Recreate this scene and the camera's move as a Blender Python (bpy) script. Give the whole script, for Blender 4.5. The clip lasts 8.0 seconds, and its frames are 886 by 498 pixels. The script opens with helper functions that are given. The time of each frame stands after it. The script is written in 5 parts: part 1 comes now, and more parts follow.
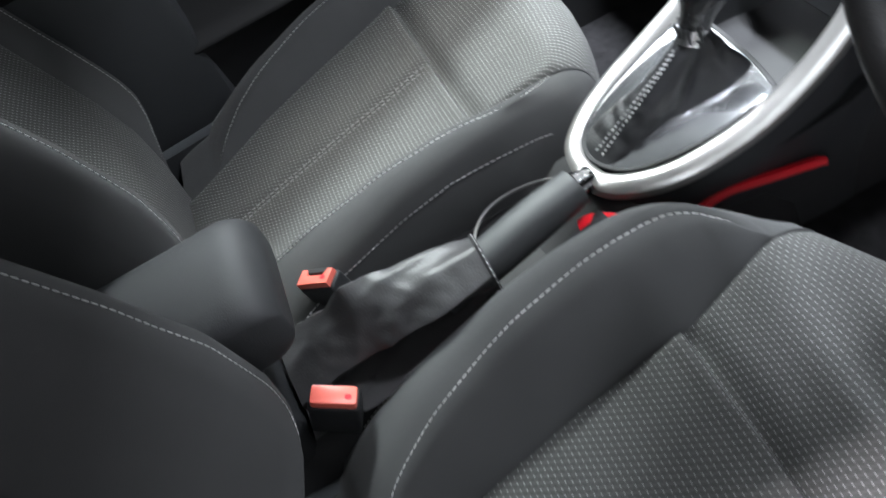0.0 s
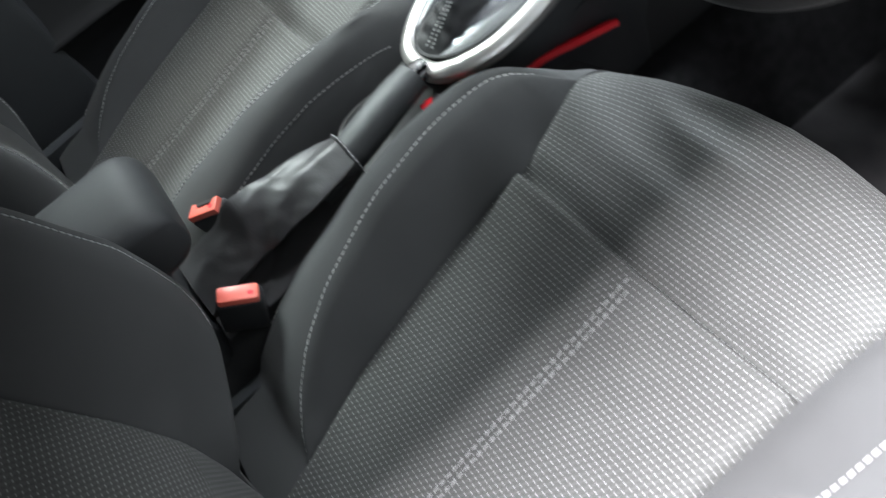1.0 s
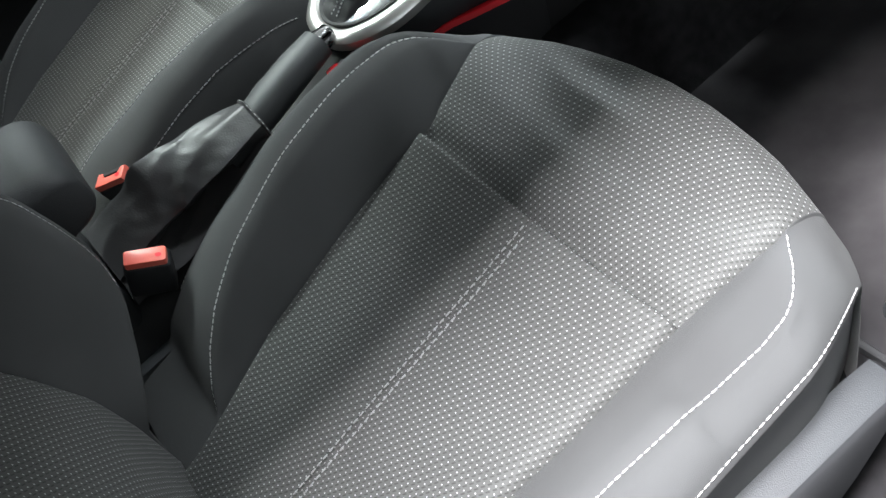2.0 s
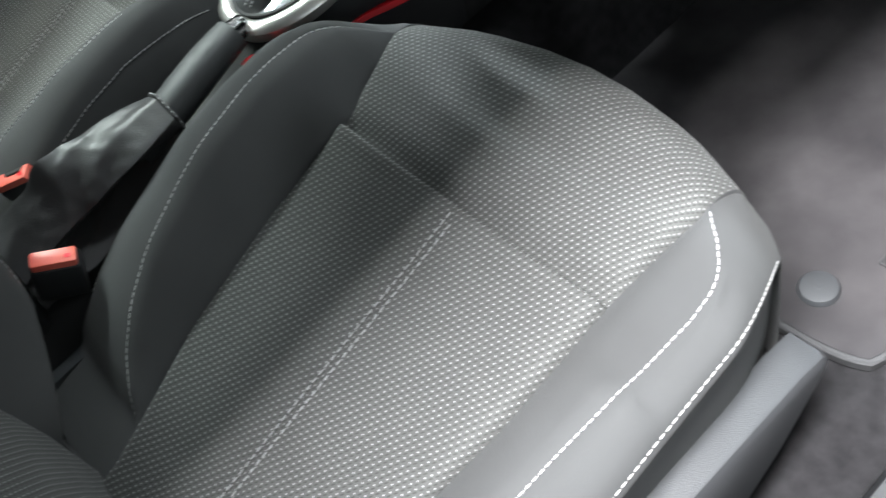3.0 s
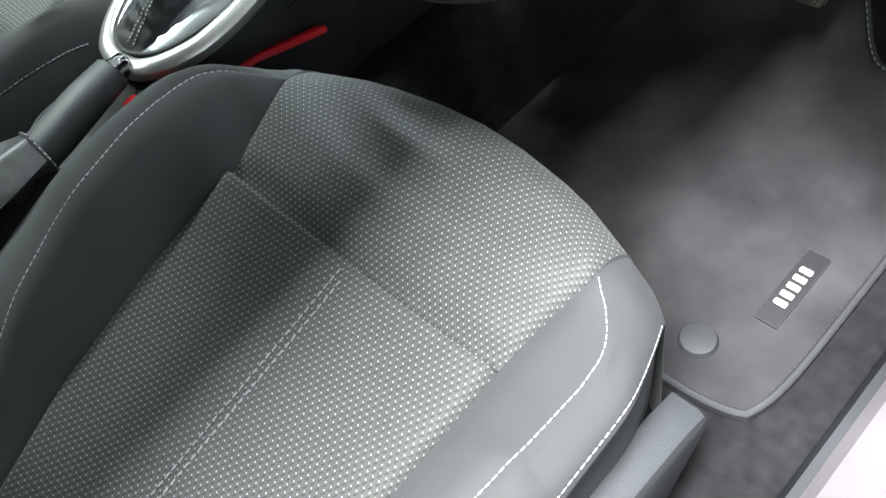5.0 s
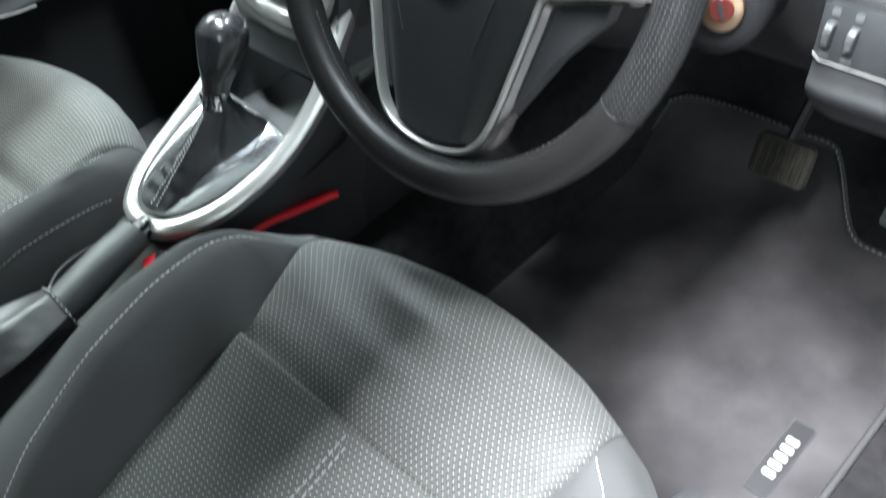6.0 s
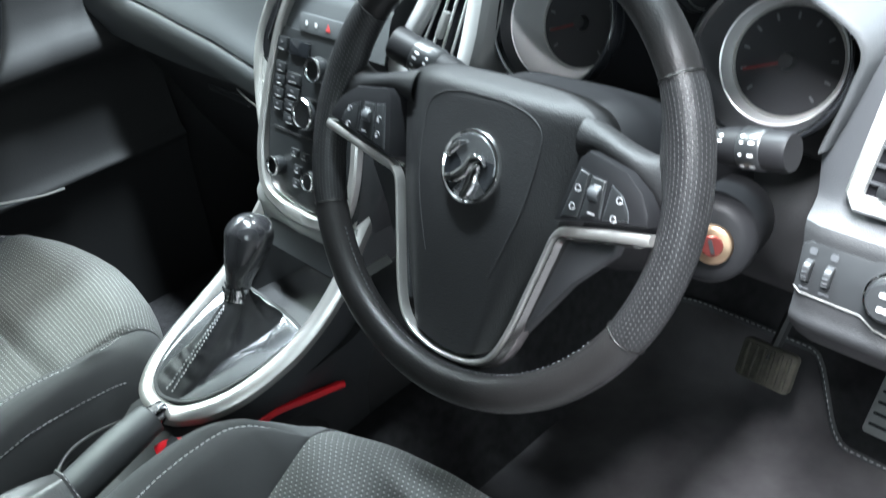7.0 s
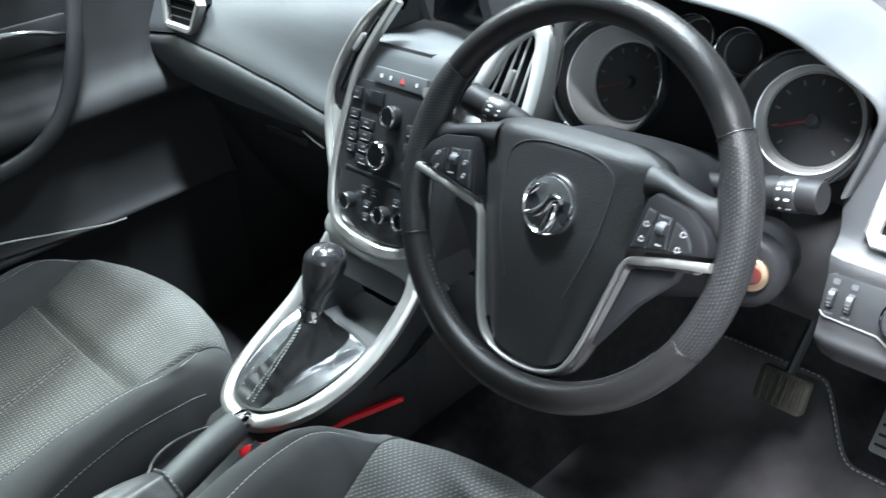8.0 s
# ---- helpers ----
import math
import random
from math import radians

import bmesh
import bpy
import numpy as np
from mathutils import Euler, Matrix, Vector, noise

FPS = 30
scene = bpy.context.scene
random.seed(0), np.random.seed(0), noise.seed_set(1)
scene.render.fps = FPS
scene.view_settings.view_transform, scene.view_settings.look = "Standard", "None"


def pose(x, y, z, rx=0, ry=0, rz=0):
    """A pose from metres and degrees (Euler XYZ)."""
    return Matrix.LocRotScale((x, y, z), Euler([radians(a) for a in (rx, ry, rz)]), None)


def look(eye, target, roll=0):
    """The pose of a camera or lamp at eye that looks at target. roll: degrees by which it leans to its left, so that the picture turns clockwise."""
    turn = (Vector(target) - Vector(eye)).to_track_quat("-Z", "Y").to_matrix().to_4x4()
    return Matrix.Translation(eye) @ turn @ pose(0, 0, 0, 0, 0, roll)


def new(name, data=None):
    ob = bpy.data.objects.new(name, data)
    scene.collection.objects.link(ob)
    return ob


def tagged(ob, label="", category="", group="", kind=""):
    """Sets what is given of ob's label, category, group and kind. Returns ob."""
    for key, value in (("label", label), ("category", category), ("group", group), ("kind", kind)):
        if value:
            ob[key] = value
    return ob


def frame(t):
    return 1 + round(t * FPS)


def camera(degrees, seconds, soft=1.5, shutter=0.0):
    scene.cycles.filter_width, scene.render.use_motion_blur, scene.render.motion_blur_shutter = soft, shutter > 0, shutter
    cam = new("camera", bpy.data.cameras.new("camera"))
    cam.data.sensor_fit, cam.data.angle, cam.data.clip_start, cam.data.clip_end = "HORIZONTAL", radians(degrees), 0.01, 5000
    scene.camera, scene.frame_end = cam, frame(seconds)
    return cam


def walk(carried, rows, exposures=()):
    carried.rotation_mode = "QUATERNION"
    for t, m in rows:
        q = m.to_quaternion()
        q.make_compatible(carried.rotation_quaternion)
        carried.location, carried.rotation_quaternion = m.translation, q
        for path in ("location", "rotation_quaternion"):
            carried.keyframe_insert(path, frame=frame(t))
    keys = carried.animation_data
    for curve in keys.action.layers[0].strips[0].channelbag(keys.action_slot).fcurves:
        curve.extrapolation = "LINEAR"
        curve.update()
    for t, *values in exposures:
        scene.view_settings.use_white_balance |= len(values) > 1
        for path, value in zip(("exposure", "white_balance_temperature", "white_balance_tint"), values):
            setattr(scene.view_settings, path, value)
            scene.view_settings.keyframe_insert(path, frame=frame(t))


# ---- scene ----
cam = camera(54.0, 8.0, soft=1.2, shutter=0.55)
PATH = [
    (0, (0.593, 0.237, 0.879), (-0.866, 0.21, -0.488), -29.3),
    (0.5, (0.673, 0.217, 0.88), (-0.756, 0.286, -0.517), -31.7),
    (1, (0.756, 0.194, 0.875), (-0.62, 0.359, -0.567), -34.6),
    (1.5, (0.813, 0.188, 0.868), (-0.522, 0.427, -0.602), -33.0),
    (2.8, (0.803, 0.157, 0.845), (-0.41, 0.576, -0.689), -27.8),
    (3, (0.805, 0.159, 0.844), (-0.38, 0.618, -0.701), -26.5),
    (3.5, (0.807, 0.176, 0.841), (-0.265, 0.778, -0.736), -20.3),
    (4, (0.799, 0.181, 0.84), (-0.248, 0.819, -0.74), -18.7),
    (5.3, (0.779, 0.18, 0.865), (-0.264, 0.88, -0.691), -15.4),
    (5.5, (0.776, 0.175, 0.876), (-0.286, 0.921, -0.646), -14.0),
    (6, (0.773, 0.18, 0.913), (-0.367, 1.045, -0.484), -11.4),
    (6.5, (0.774, 0.178, 0.945), (-0.441, 1.176, -0.292), -9.0),
    (7, (0.776, 0.152, 0.973), (-0.486, 1.243, -0.13), -7.0),
    (7.5, (0.81, 0.107, 1.016), (-0.467, 1.238, -0.029), -5.4),
    (8, (0.797, 0.025, 1.035), (-0.478, 1.169, 0.003), -5.4),
]
walk(cam, [(t, look(eye, target, roll)) for t, eye, target, roll in PATH], exposures=[(0, 1.18, 6300, 13), (0.5, 1.16, 6300, 11), (1, 0.98, 6300, 9), (1.5, 0.80, 6350, 8), (3, 0.62, 6350, 5), (4, 0.55, 6300, 4), (5.5, 0.70, 6200, 3), (6, 1.08, 6150, 3), (6.5, 1.34, 6100, 3), (7, 1.30, 6000, 3), (8, 1.26, 6000, 4)])

# ---- light ----
world = bpy.data.worlds.new("showroom_air")
scene.world = world
world.use_nodes = True
world.node_tree.nodes["Background"].inputs[0].default_value = (0.92, 0.98, 0.97, 1)
world.node_tree.nodes["Background"].inputs[1].default_value = 0.205


def area_lamp(name, m, sx, sy, watts, colour=(1, 1, 1)):
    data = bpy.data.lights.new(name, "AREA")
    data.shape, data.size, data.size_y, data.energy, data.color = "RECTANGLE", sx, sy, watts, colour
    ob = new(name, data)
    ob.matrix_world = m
    if name == "door_side_fill":
        return tagged(ob, "unseen soft fill light added beyond the open door", "window", kind="structure")
    return tagged(ob, "unseen white area lamp added above and beside the car", "lamp", kind="structure")


# No lamp is in view; these are added to fit the light and shadow edges.
area_lamp("unseen_lamp", pose(0.99, -0.62, 3.0), 0.46, 1.45, 440, (1, 0.96, 0.98))
area_lamp("unseen_lamp", pose(-2.47, 0.35, 3.0, 0, -40, 0), 0.22, 1.2, 100, (0.90, 1.0, 0.95))
# Added to even out the light on the passenger seat.
area_lamp("unseen_lamp", pose(-1.75, 0.20, 2.9, 0, -30, 0), 0.5, 1.0, 39, (1.0, 1.0, 0.90))
# Added to lift the dash top and the wheel hub.
area_lamp("unseen_lamp", pose(-0.25, 0.85, 2.95), 1.0, 0.2, 160, (0.90, 0.96, 1))
# Added front fill for the cushion and its bolster.
area_lamp("unseen_lamp", look((0.20, 1.95, 2.85), (0.1, 0.7, 0.5)), 0.3, 0.25, 30, (0.92, 0.97, 1))
# Added so that the shifter plate mirrors a white area.
area_lamp("unseen_lamp", look((-2.55, 1.18, 2.78), (0.0, 0.5, 0.35)), 1.1, 1.0, 34, (0.92, 0.97, 1))
# Soft fill added from the door side for the dash; no known source.
area_lamp("door_side_fill", look((3.2, -2.2, 1.7), (-0.1, 0.6, 0.6)), 1.6, 1.6, 26, (0.88, 0.96, 1))

# ---- materials ----


def material(name, colour, rough=0.6, metal=0.0, second=None, scale=60.0, bump=0.0, bump_scale=400.0, coat=0.0, sheen=0.0, spread=0.5, spec=0.5):
    """Two-scale surface: slow stains between two colours, fine grain in relief."""
    m = bpy.data.materials.new(name)
    m.use_nodes = True
    nt = m.node_tree
    b = nt.nodes["Principled BSDF"]
    b.inputs["Roughness"].default_value = rough
    b.inputs["Metallic"].default_value = metal
    b.inputs["Coat Weight"].default_value = coat
    b.inputs["Coat Roughness"].default_value = 0.06
    b.inputs["Sheen Weight"].default_value = sheen
    b.inputs["Specular IOR Level"].default_value = spec
    tc = nt.nodes.new("ShaderNodeTexCoord")
    n1 = nt.nodes.new("ShaderNodeTexNoise")
    n1.inputs["Scale"].default_value = scale
    n1.inputs["Detail"].default_value = 5
    nt.links.new(tc.outputs["Object"], n1.inputs["Vector"])
    ramp = nt.nodes.new("ShaderNodeValToRGB")
    ramp.color_ramp.elements[0].position = 0.5 - spread / 2
    ramp.color_ramp.elements[1].position = 0.5 + spread / 2
    ramp.color_ramp.elements[0].color = (*colour, 1)
    ramp.color_ramp.elements[1].color = (*(second or [c * 1.25 for c in colour]), 1)
    nt.links.new(n1.outputs["Fac"], ramp.inputs["Fac"])
    nt.links.new(ramp.outputs["Color"], b.inputs["Base Color"])
    r = nt.nodes.new("ShaderNodeMapRange")
    r.inputs["To Min"].default_value = max(0.02, rough - 0.07)
    r.inputs["To Max"].default_value = min(1, rough + 0.07)
    nt.links.new(n1.outputs["Fac"], r.inputs["Value"])
    nt.links.new(r.outputs["Result"], b.inputs["Roughness"])
    if bump:
        n2 = nt.nodes.new("ShaderNodeTexNoise")
        n2.inputs["Scale"].default_value = bump_scale
        n2.inputs["Detail"].default_value = 3
        nt.links.new(tc.outputs["Object"], n2.inputs["Vector"])
        bp = nt.nodes.new("ShaderNodeBump")
        bp.inputs["Strength"].default_value = bump
        bp.inputs["Distance"].default_value = 0.0008
        nt.links.new(n2.outputs["Fac"], bp.inputs["Height"])
        nt.links.new(bp.outputs["Normal"], b.inputs["Normal"])
    return m


def dotted(name, base, thread, width, row, mortar, rough, bump, invert=False):
    """Cloth or leather with a fine staggered grid of dots, laid by the UV map in metres."""
    m = material(name, base, rough, second=[c * 1.5 for c in base], scale=220, sheen=0.0 if invert else 0.08)
    nt = m.node_tree
    b = nt.nodes["Principled BSDF"]
    ramp = b.inputs["Base Color"].links[0].from_node
    uv = nt.nodes.new("ShaderNodeUVMap")
    uv.uv_map = "UVMap"
    br = nt.nodes.new("ShaderNodeTexBrick")
    br.offset, br.squash = 0.5, 1.0
    br.inputs["Scale"].default_value = 1.0
    br.inputs["Brick Width"].default_value = width
    br.inputs["Row Height"].default_value = row
    br.inputs["Mortar Size"].default_value = mortar
    br.inputs["Mortar Smooth"].default_value = 0.1
    br.inputs["Color1"].default_value = br.inputs["Color2"].default_value = (1, 1, 1, 1)
    br.inputs["Mortar"].default_value = (0, 0, 0, 1)
    nt.links.new(uv.outputs["UV"], br.inputs["Vector"])
    mix = nt.nodes.new("ShaderNodeMix")
    mix.data_type = "RGBA"
    nt.links.new(br.outputs["Color"], mix.inputs[0])
    nt.links.new(ramp.outputs["Color"], mix.inputs[6])
    mix.inputs[7].default_value = (*thread, 1)
    nt.links.new(mix.outputs[2], b.inputs["Base Color"])
    wv = nt.nodes.new("ShaderNodeTexNoise")
    wv.inputs["Scale"].default_value = 900
    nt.links.new(uv.outputs["UV"], wv.inputs["Vector"])
    add = nt.nodes.new("ShaderNodeMath")
    add.operation = "MULTIPLY_ADD"
    add.inputs[1].default_value = -1.0 if invert else 1.0
    nt.links.new(br.outputs["Color"], add.inputs[0])
    nt.links.new(wv.outputs["Fac"], add.inputs[2])
    bp = nt.nodes.new("ShaderNodeBump")
    bp.inputs["Strength"].default_value = bump
    bp.inputs["Distance"].default_value = 0.0006
    nt.links.new(add.outputs[0], bp.inputs["Height"])
    nt.links.new(bp.outputs["Normal"], b.inputs["Normal"])
    return m


def spotted(name, base, thread, width, row, radius, rough, bump):
    """Woven cloth with small round light knots in staggered rows, laid by the UV map in metres."""
    m = material(name, base, rough, second=[c * 1.3 for c in base], scale=30, sheen=0.08)
    nt = m.node_tree
    b = nt.nodes["Principled BSDF"]
    ramp = b.inputs["Base Color"].links[0].from_node

    def node(op, *ins):
        n = nt.nodes.new("ShaderNodeMath")
        n.operation = op
        for k, v in enumerate(ins):
            if isinstance(v, (int, float)):
                n.inputs[k].default_value = v
            else:
                nt.links.new(v, n.inputs[k])
        return n.outputs[0]

    uv = nt.nodes.new("ShaderNodeUVMap")
    uv.uv_map = "UVMap"
    sep = nt.nodes.new("ShaderNodeSeparateXYZ")
    nt.links.new(uv.outputs["UV"], sep.inputs[0])
    r = node("DIVIDE", sep.outputs[1], row)
    shift = node("MULTIPLY", node("MODULO", node("FLOOR", node("ADD", r, 1000.0)), 2.0), 0.5)
    fu = node("SUBTRACT", node("FRACT", node("ADD", node("ADD", node("DIVIDE", sep.outputs[0], width), shift), 1000.0)), 0.5)
    fv = node("SUBTRACT", node("FRACT", node("ADD", r, 1000.0)), 0.5)
    du, dv = node("MULTIPLY", fu, width / radius), node("MULTIPLY", fv, row / radius)
    d = node("SQRT", node("ADD", node("MULTIPLY", du, du), node("MULTIPLY", dv, dv)))
    dot = node("SUBTRACT", 1.0, node("SMOOTH_MIN", node("MAXIMUM", node("SUBTRACT", node("MULTIPLY", d, 1.6), 0.9), 0.0), 1.0, 0.15))
    dot.node.use_clamp = True
    mix = nt.nodes.new("ShaderNodeMix")
    mix.data_type = "RGBA"
    nt.links.new(dot, mix.inputs[0])
    nt.links.new(ramp.outputs["Color"], mix.inputs[6])
    mix.inputs[7].default_value = (*thread, 1)
    # slanting dark dashes from knot to knot
    slant = node("FRACT", node("ADD", node("ADD", node("DIVIDE", sep.outputs[0], width), node("MULTIPLY", r, -0.5)), 1000.83))
    rib = node("ABSOLUTE", node("SUBTRACT", slant, 0.5))
    line = node("MULTIPLY", node("SUBTRACT", 0.20, rib), 7.0)
    line.node.use_clamp = True
    gap = node("MULTIPLY", node("SUBTRACT", node("ABSOLUTE", fv), 0.10), 5.0)
    gap.node.use_clamp = True
    dark = node("MULTIPLY", node("MULTIPLY", line, gap), node("SUBTRACT", 1.0, dot))
    dash_mix = nt.nodes.new("ShaderNodeMix")
    dash_mix.data_type = "RGBA"
    nt.links.new(dark, dash_mix.inputs[0])
    nt.links.new(mix.outputs[2], dash_mix.inputs[6])
    dash_mix.inputs[7].default_value = (*[c * 0.52 for c in base], 1)
    nt.links.new(dash_mix.outputs[2], b.inputs["Base Color"])
    wv = nt.nodes.new("ShaderNodeTexNoise")
    wv.inputs["Scale"].default_value = 1100
    nt.links.new(uv.outputs["UV"], wv.inputs["Vector"])
    height = node("ADD", node("SUBTRACT", dot, node("MULTIPLY", dark, 0.8)), node("MULTIPLY", wv.outputs["Fac"], 0.8))
    bp = nt.nodes.new("ShaderNodeBump")
    bp.inputs["Strength"].default_value = bump
    bp.inputs["Distance"].default_value = 0.0005
    nt.links.new(height, bp.inputs["Height"])
    nt.links.new(bp.outputs["Normal"], b.inputs["Normal"])
    return m


FABRIC = material("charcoal_cloth", (0.055, 0.056, 0.057), 0.85, scale=9, bump=0.5, bump_scale=1500, sheen=0.05, spec=0.3)
DOTS = spotted("dotted_cloth", (0.062, 0.063, 0.061), (0.37, 0.38, 0.38), 0.0064, 0.0052, 0.00080, 0.75, 0.6)
THREAD2 = material("dim_thread", (0.30, 0.30, 0.305), 0.6, scale=300)
THREAD = material("grey_thread", (0.44, 0.44, 0.44), 0.6, scale=300)
PLASTIC = material("grained_black_plastic", (0.022, 0.023, 0.025), 0.5, scale=14, bump=0.35, bump_scale=1100)
GREYPLASTIC = material("grained_grey_plastic", (0.042, 0.0445, 0.048), 0.5, scale=10, bump=0.4, bump_scale=900)
# Black lower panel, taken darker still to offset lamp light falling on it.
LOWDASH = material("grained_lower_dash", (0.012, 0.0125, 0.0135), 0.55, scale=10, bump=0.4, bump_scale=900)
SOFT = material("soft_touch_dash", (0.052, 0.055, 0.058), 0.65, scale=8, bump=0.5, bump_scale=700)
# Near-black; on the door trim and console bed it stands in for shade.
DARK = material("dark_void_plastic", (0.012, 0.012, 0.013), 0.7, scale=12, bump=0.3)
SILVER = material("satin_silver_trim", (0.50, 0.49, 0.47), 0.34, 0.8, second=(0.56, 0.55, 0.53), scale=30)
SATINGREY = material("silver_grey_paint", (0.20, 0.20, 0.195), 0.38, 0.35, second=(0.24, 0.24, 0.235), scale=12, bump=0.1)
CHROME = material("chrome", (0.75, 0.75, 0.75), 0.07, 1.0, second=(0.8, 0.8, 0.8), scale=30)
GRIP = material("satin_black_grip", (0.04, 0.042, 0.044), 0.55, scale=30, bump=0.2, bump_scale=900)
KNOB = material("polished_knob", (0.018, 0.018, 0.0195), 0.22, scale=20, coat=0.4)
MIRROR = material("polished_silver_plate", (0.60, 0.615, 0.64), 0.10, 0.92, second=(0.65, 0.665, 0.68), scale=25)
DARKCHROME = material("dark_chrome_wall", (0.22, 0.21, 0.205), 0.16, 0.9, second=(0.26, 0.25, 0.245), scale=25)
GLOSS = material("piano_black", (0.012, 0.013, 0.015), 0.12, coat=0.6, scale=20)
BUTTON = material("black_button", (0.016, 0.017, 0.018), 0.35, scale=40)
LEATHER = material("black_leather", (0.011, 0.0105, 0.0105), 0.36, scale=25, bump=0.4, bump_scale=650, spec=0.3)
GAITER = material("creased_black_leather", (0.011, 0.011, 0.0125), 0.46, scale=40, bump=0.4, bump_scale=700, spec=0.4)
HUBSKIN = material("grained_black_vinyl", (0.011, 0.011, 0.0117), 0.55, scale=25, bump=0.5, bump_scale=800, spec=0.4)
PERF = dotted("perforated_leather", (0.010, 0.010, 0.0105), (0.055, 0.055, 0.055), 0.0036, 0.0030, 0.0012, 0.36, 0.6, True)
PERF.node_tree.nodes["Principled BSDF"].inputs["Specular IOR Level"].default_value = 0.28
VINYL = material("black_vinyl_gaiter", (0.044, 0.043, 0.045), 0.46, scale=30, bump=0.4, bump_scale=500)
CARPET = material("charcoal_carpet", (0.014, 0.0135, 0.0145), 0.95, second=(0.03, 0.029, 0.031), scale=60, bump=1.0, bump_scale=1800, sheen=0.03, spec=0.1)
MATFELT = material("dusty_mat_felt", (0.020, 0.019, 0.0208), 0.95, second=(0.080, 0.0755, 0.0785), scale=8, bump=0.8, bump_scale=1600, spread=0.5, spec=0.1)
BADGEFELT = material("black_badge_cloth", (0.020, 0.020, 0.022), 0.8, scale=150, bump=0.4)
MATEDGE = material("mat_binding", (0.04, 0.04, 0.042), 0.7, scale=200)
RED = material("red_plastic", (0.86, 0.016, 0.03), 0.35, second=(0.92, 0.024, 0.04), scale=30)
BUCKLE = material("orange_red_buckle", (0.85, 0.15, 0.11), 0.35, second=(0.88, 0.19, 0.14), scale=40)
WHITE = material("white_print", (0.55, 0.55, 0.55), 0.6, second=(0.62, 0.62, 0.62), scale=30)
SILL = material("pinkish_grey_sill_plate", (0.105, 0.094, 0.098), 0.62, second=(0.135, 0.12, 0.126), scale=6, bump=0.3, spec=0.3)
HEAD = material("headliner", (0.35, 0.35, 0.34), 0.9, scale=6, bump=0.4)
STALK = material("satin_black_stalk", (0.010, 0.010, 0.011), 0.5, scale=30, spec=0.18)
GAUGEWALL = material("pale_gauge_wall", (0.50, 0.50, 0.50), 0.36, 0.4, second=(0.56, 0.56, 0.56), scale=20)
# Silver made paler to carry the bright light on the vent frames.
FRAME = material("lit_silver_paint", (0.42, 0.42, 0.415), 0.42, 0.15, second=(0.47, 0.47, 0.465), scale=20)
SCREEN = material("dark_screen", (0.008, 0.009, 0.012), 0.15, scale=5)
# Black put on flat plates in place of the shade inside the vents.
VOID = material("vent_shade_black", (0.004, 0.004, 0.005), 0.8, scale=20, spec=0.1)
DIAL = material("dial_face", (0.012, 0.012, 0.014), 0.5, scale=20)
DIALMARK = material("grey_dial_print", (0.10, 0.10, 0.105), 0.5, scale=40)
HAZARD = material("red_hazard_print", (0.5, 0.05, 0.05), 0.5, scale=40)
NEEDLE = material("red_needle", (0.09, 0.008, 0.007), 0.5, scale=40)
PEDAL = material("worn_pedal_rubber", (0.012, 0.011, 0.008), 0.8, second=(0.05, 0.046, 0.034), scale=90, bump=0.6)
METALPEDAL = material("brushed_pedal_metal", (0.5, 0.5, 0.5), 0.35, 0.8, scale=60)
KEYMETAL = material("worn_brass_lock", (0.30, 0.21, 0.14), 0.38, 1.0, scale=60)
REDKEY = material("red_lock_face", (0.22, 0.05, 0.045), 0.25, 0.7, scale=60)

# ---- shape helpers ----


def world_of(ob):
    return world_of(ob.parent) @ ob.matrix_basis if ob.parent else ob.matrix_basis.copy()


def thing(name, label, category, at=(0, 0, 0), group="", kind="", m=None):
    ob = new(name)
    ob.empty_display_size = 0.02
    ob.matrix_basis = m if m is not None else Matrix.Translation(at)
    return tagged(ob, label, category, group, kind)


def mesh(name, verts, faces, mat, parent=None, label="", smooth=True, uvs=None, local=False, kind=""):
    """One mesh object. verts in the world, or in the parent's frame where local."""
    if parent is not None and not local:
        inv = world_of(parent).inverted()
        verts = [inv @ Vector(v) for v in verts]
    me = bpy.data.meshes.new(name)
    me.from_pydata([tuple(v) for v in verts], [], faces)
    me.materials.append(mat)
    if uvs:
        layer = me.uv_layers.new(name="UVMap")
        for loop in me.loops:
            layer.data[loop.index].uv = uvs[loop.vertex_index]
    if smooth:
        me.shade_smooth()
    me.update()
    ob = new(name, me)
    ob.parent = parent
    return tagged(ob, label, kind=kind)


def part(name, bm, mat, parent=None, label="", smooth=True, local=False, kind=""):
    """A bmesh as one mesh object under a thing or a part."""
    bmesh.ops.recalc_face_normals(bm, faces=bm.faces)
    bm.verts.index_update()
    verts = [v.co.copy() for v in bm.verts]
    faces = [[v.index for v in f.verts] for f in bm.faces]
    bm.free()
    ob = mesh(name, verts, faces, mat, parent, label, smooth, None, local, kind)
    if smooth:
        ob.data.set_sharp_from_angle(angle=radians(38))
    return ob


def smooth_step(a, b, x):
    t = min(1, max(0, (x - a) / (b - a)))
    return t * t * (3 - 2 * t)


def curve(pts, n, closed=False):
    """n points of a smooth curve through pts."""
    p = [np.array(q, float) for q in pts]
    segs = len(p) if closed else len(p) - 1
    out = []
    for k in range(n):
        u = k * segs / (n if closed else n - 1)
        i = min(int(u), segs - 1)
        t = u - i
        if closed:
            a, b, c, d = (p[(i + j) % len(p)] for j in (-1, 0, 1, 2))
        else:
            b, c = p[i], p[i + 1]
            a = p[i - 1] if i else 2 * b - c
            d = p[i + 2] if i + 2 < len(p) else 2 * c - b
        out.append(0.5 * (2 * b + (c - a) * t + (2 * a - 5 * b + 4 * c - d) * t * t + (3 * b - a - 3 * c + d) * t**3))
    return out


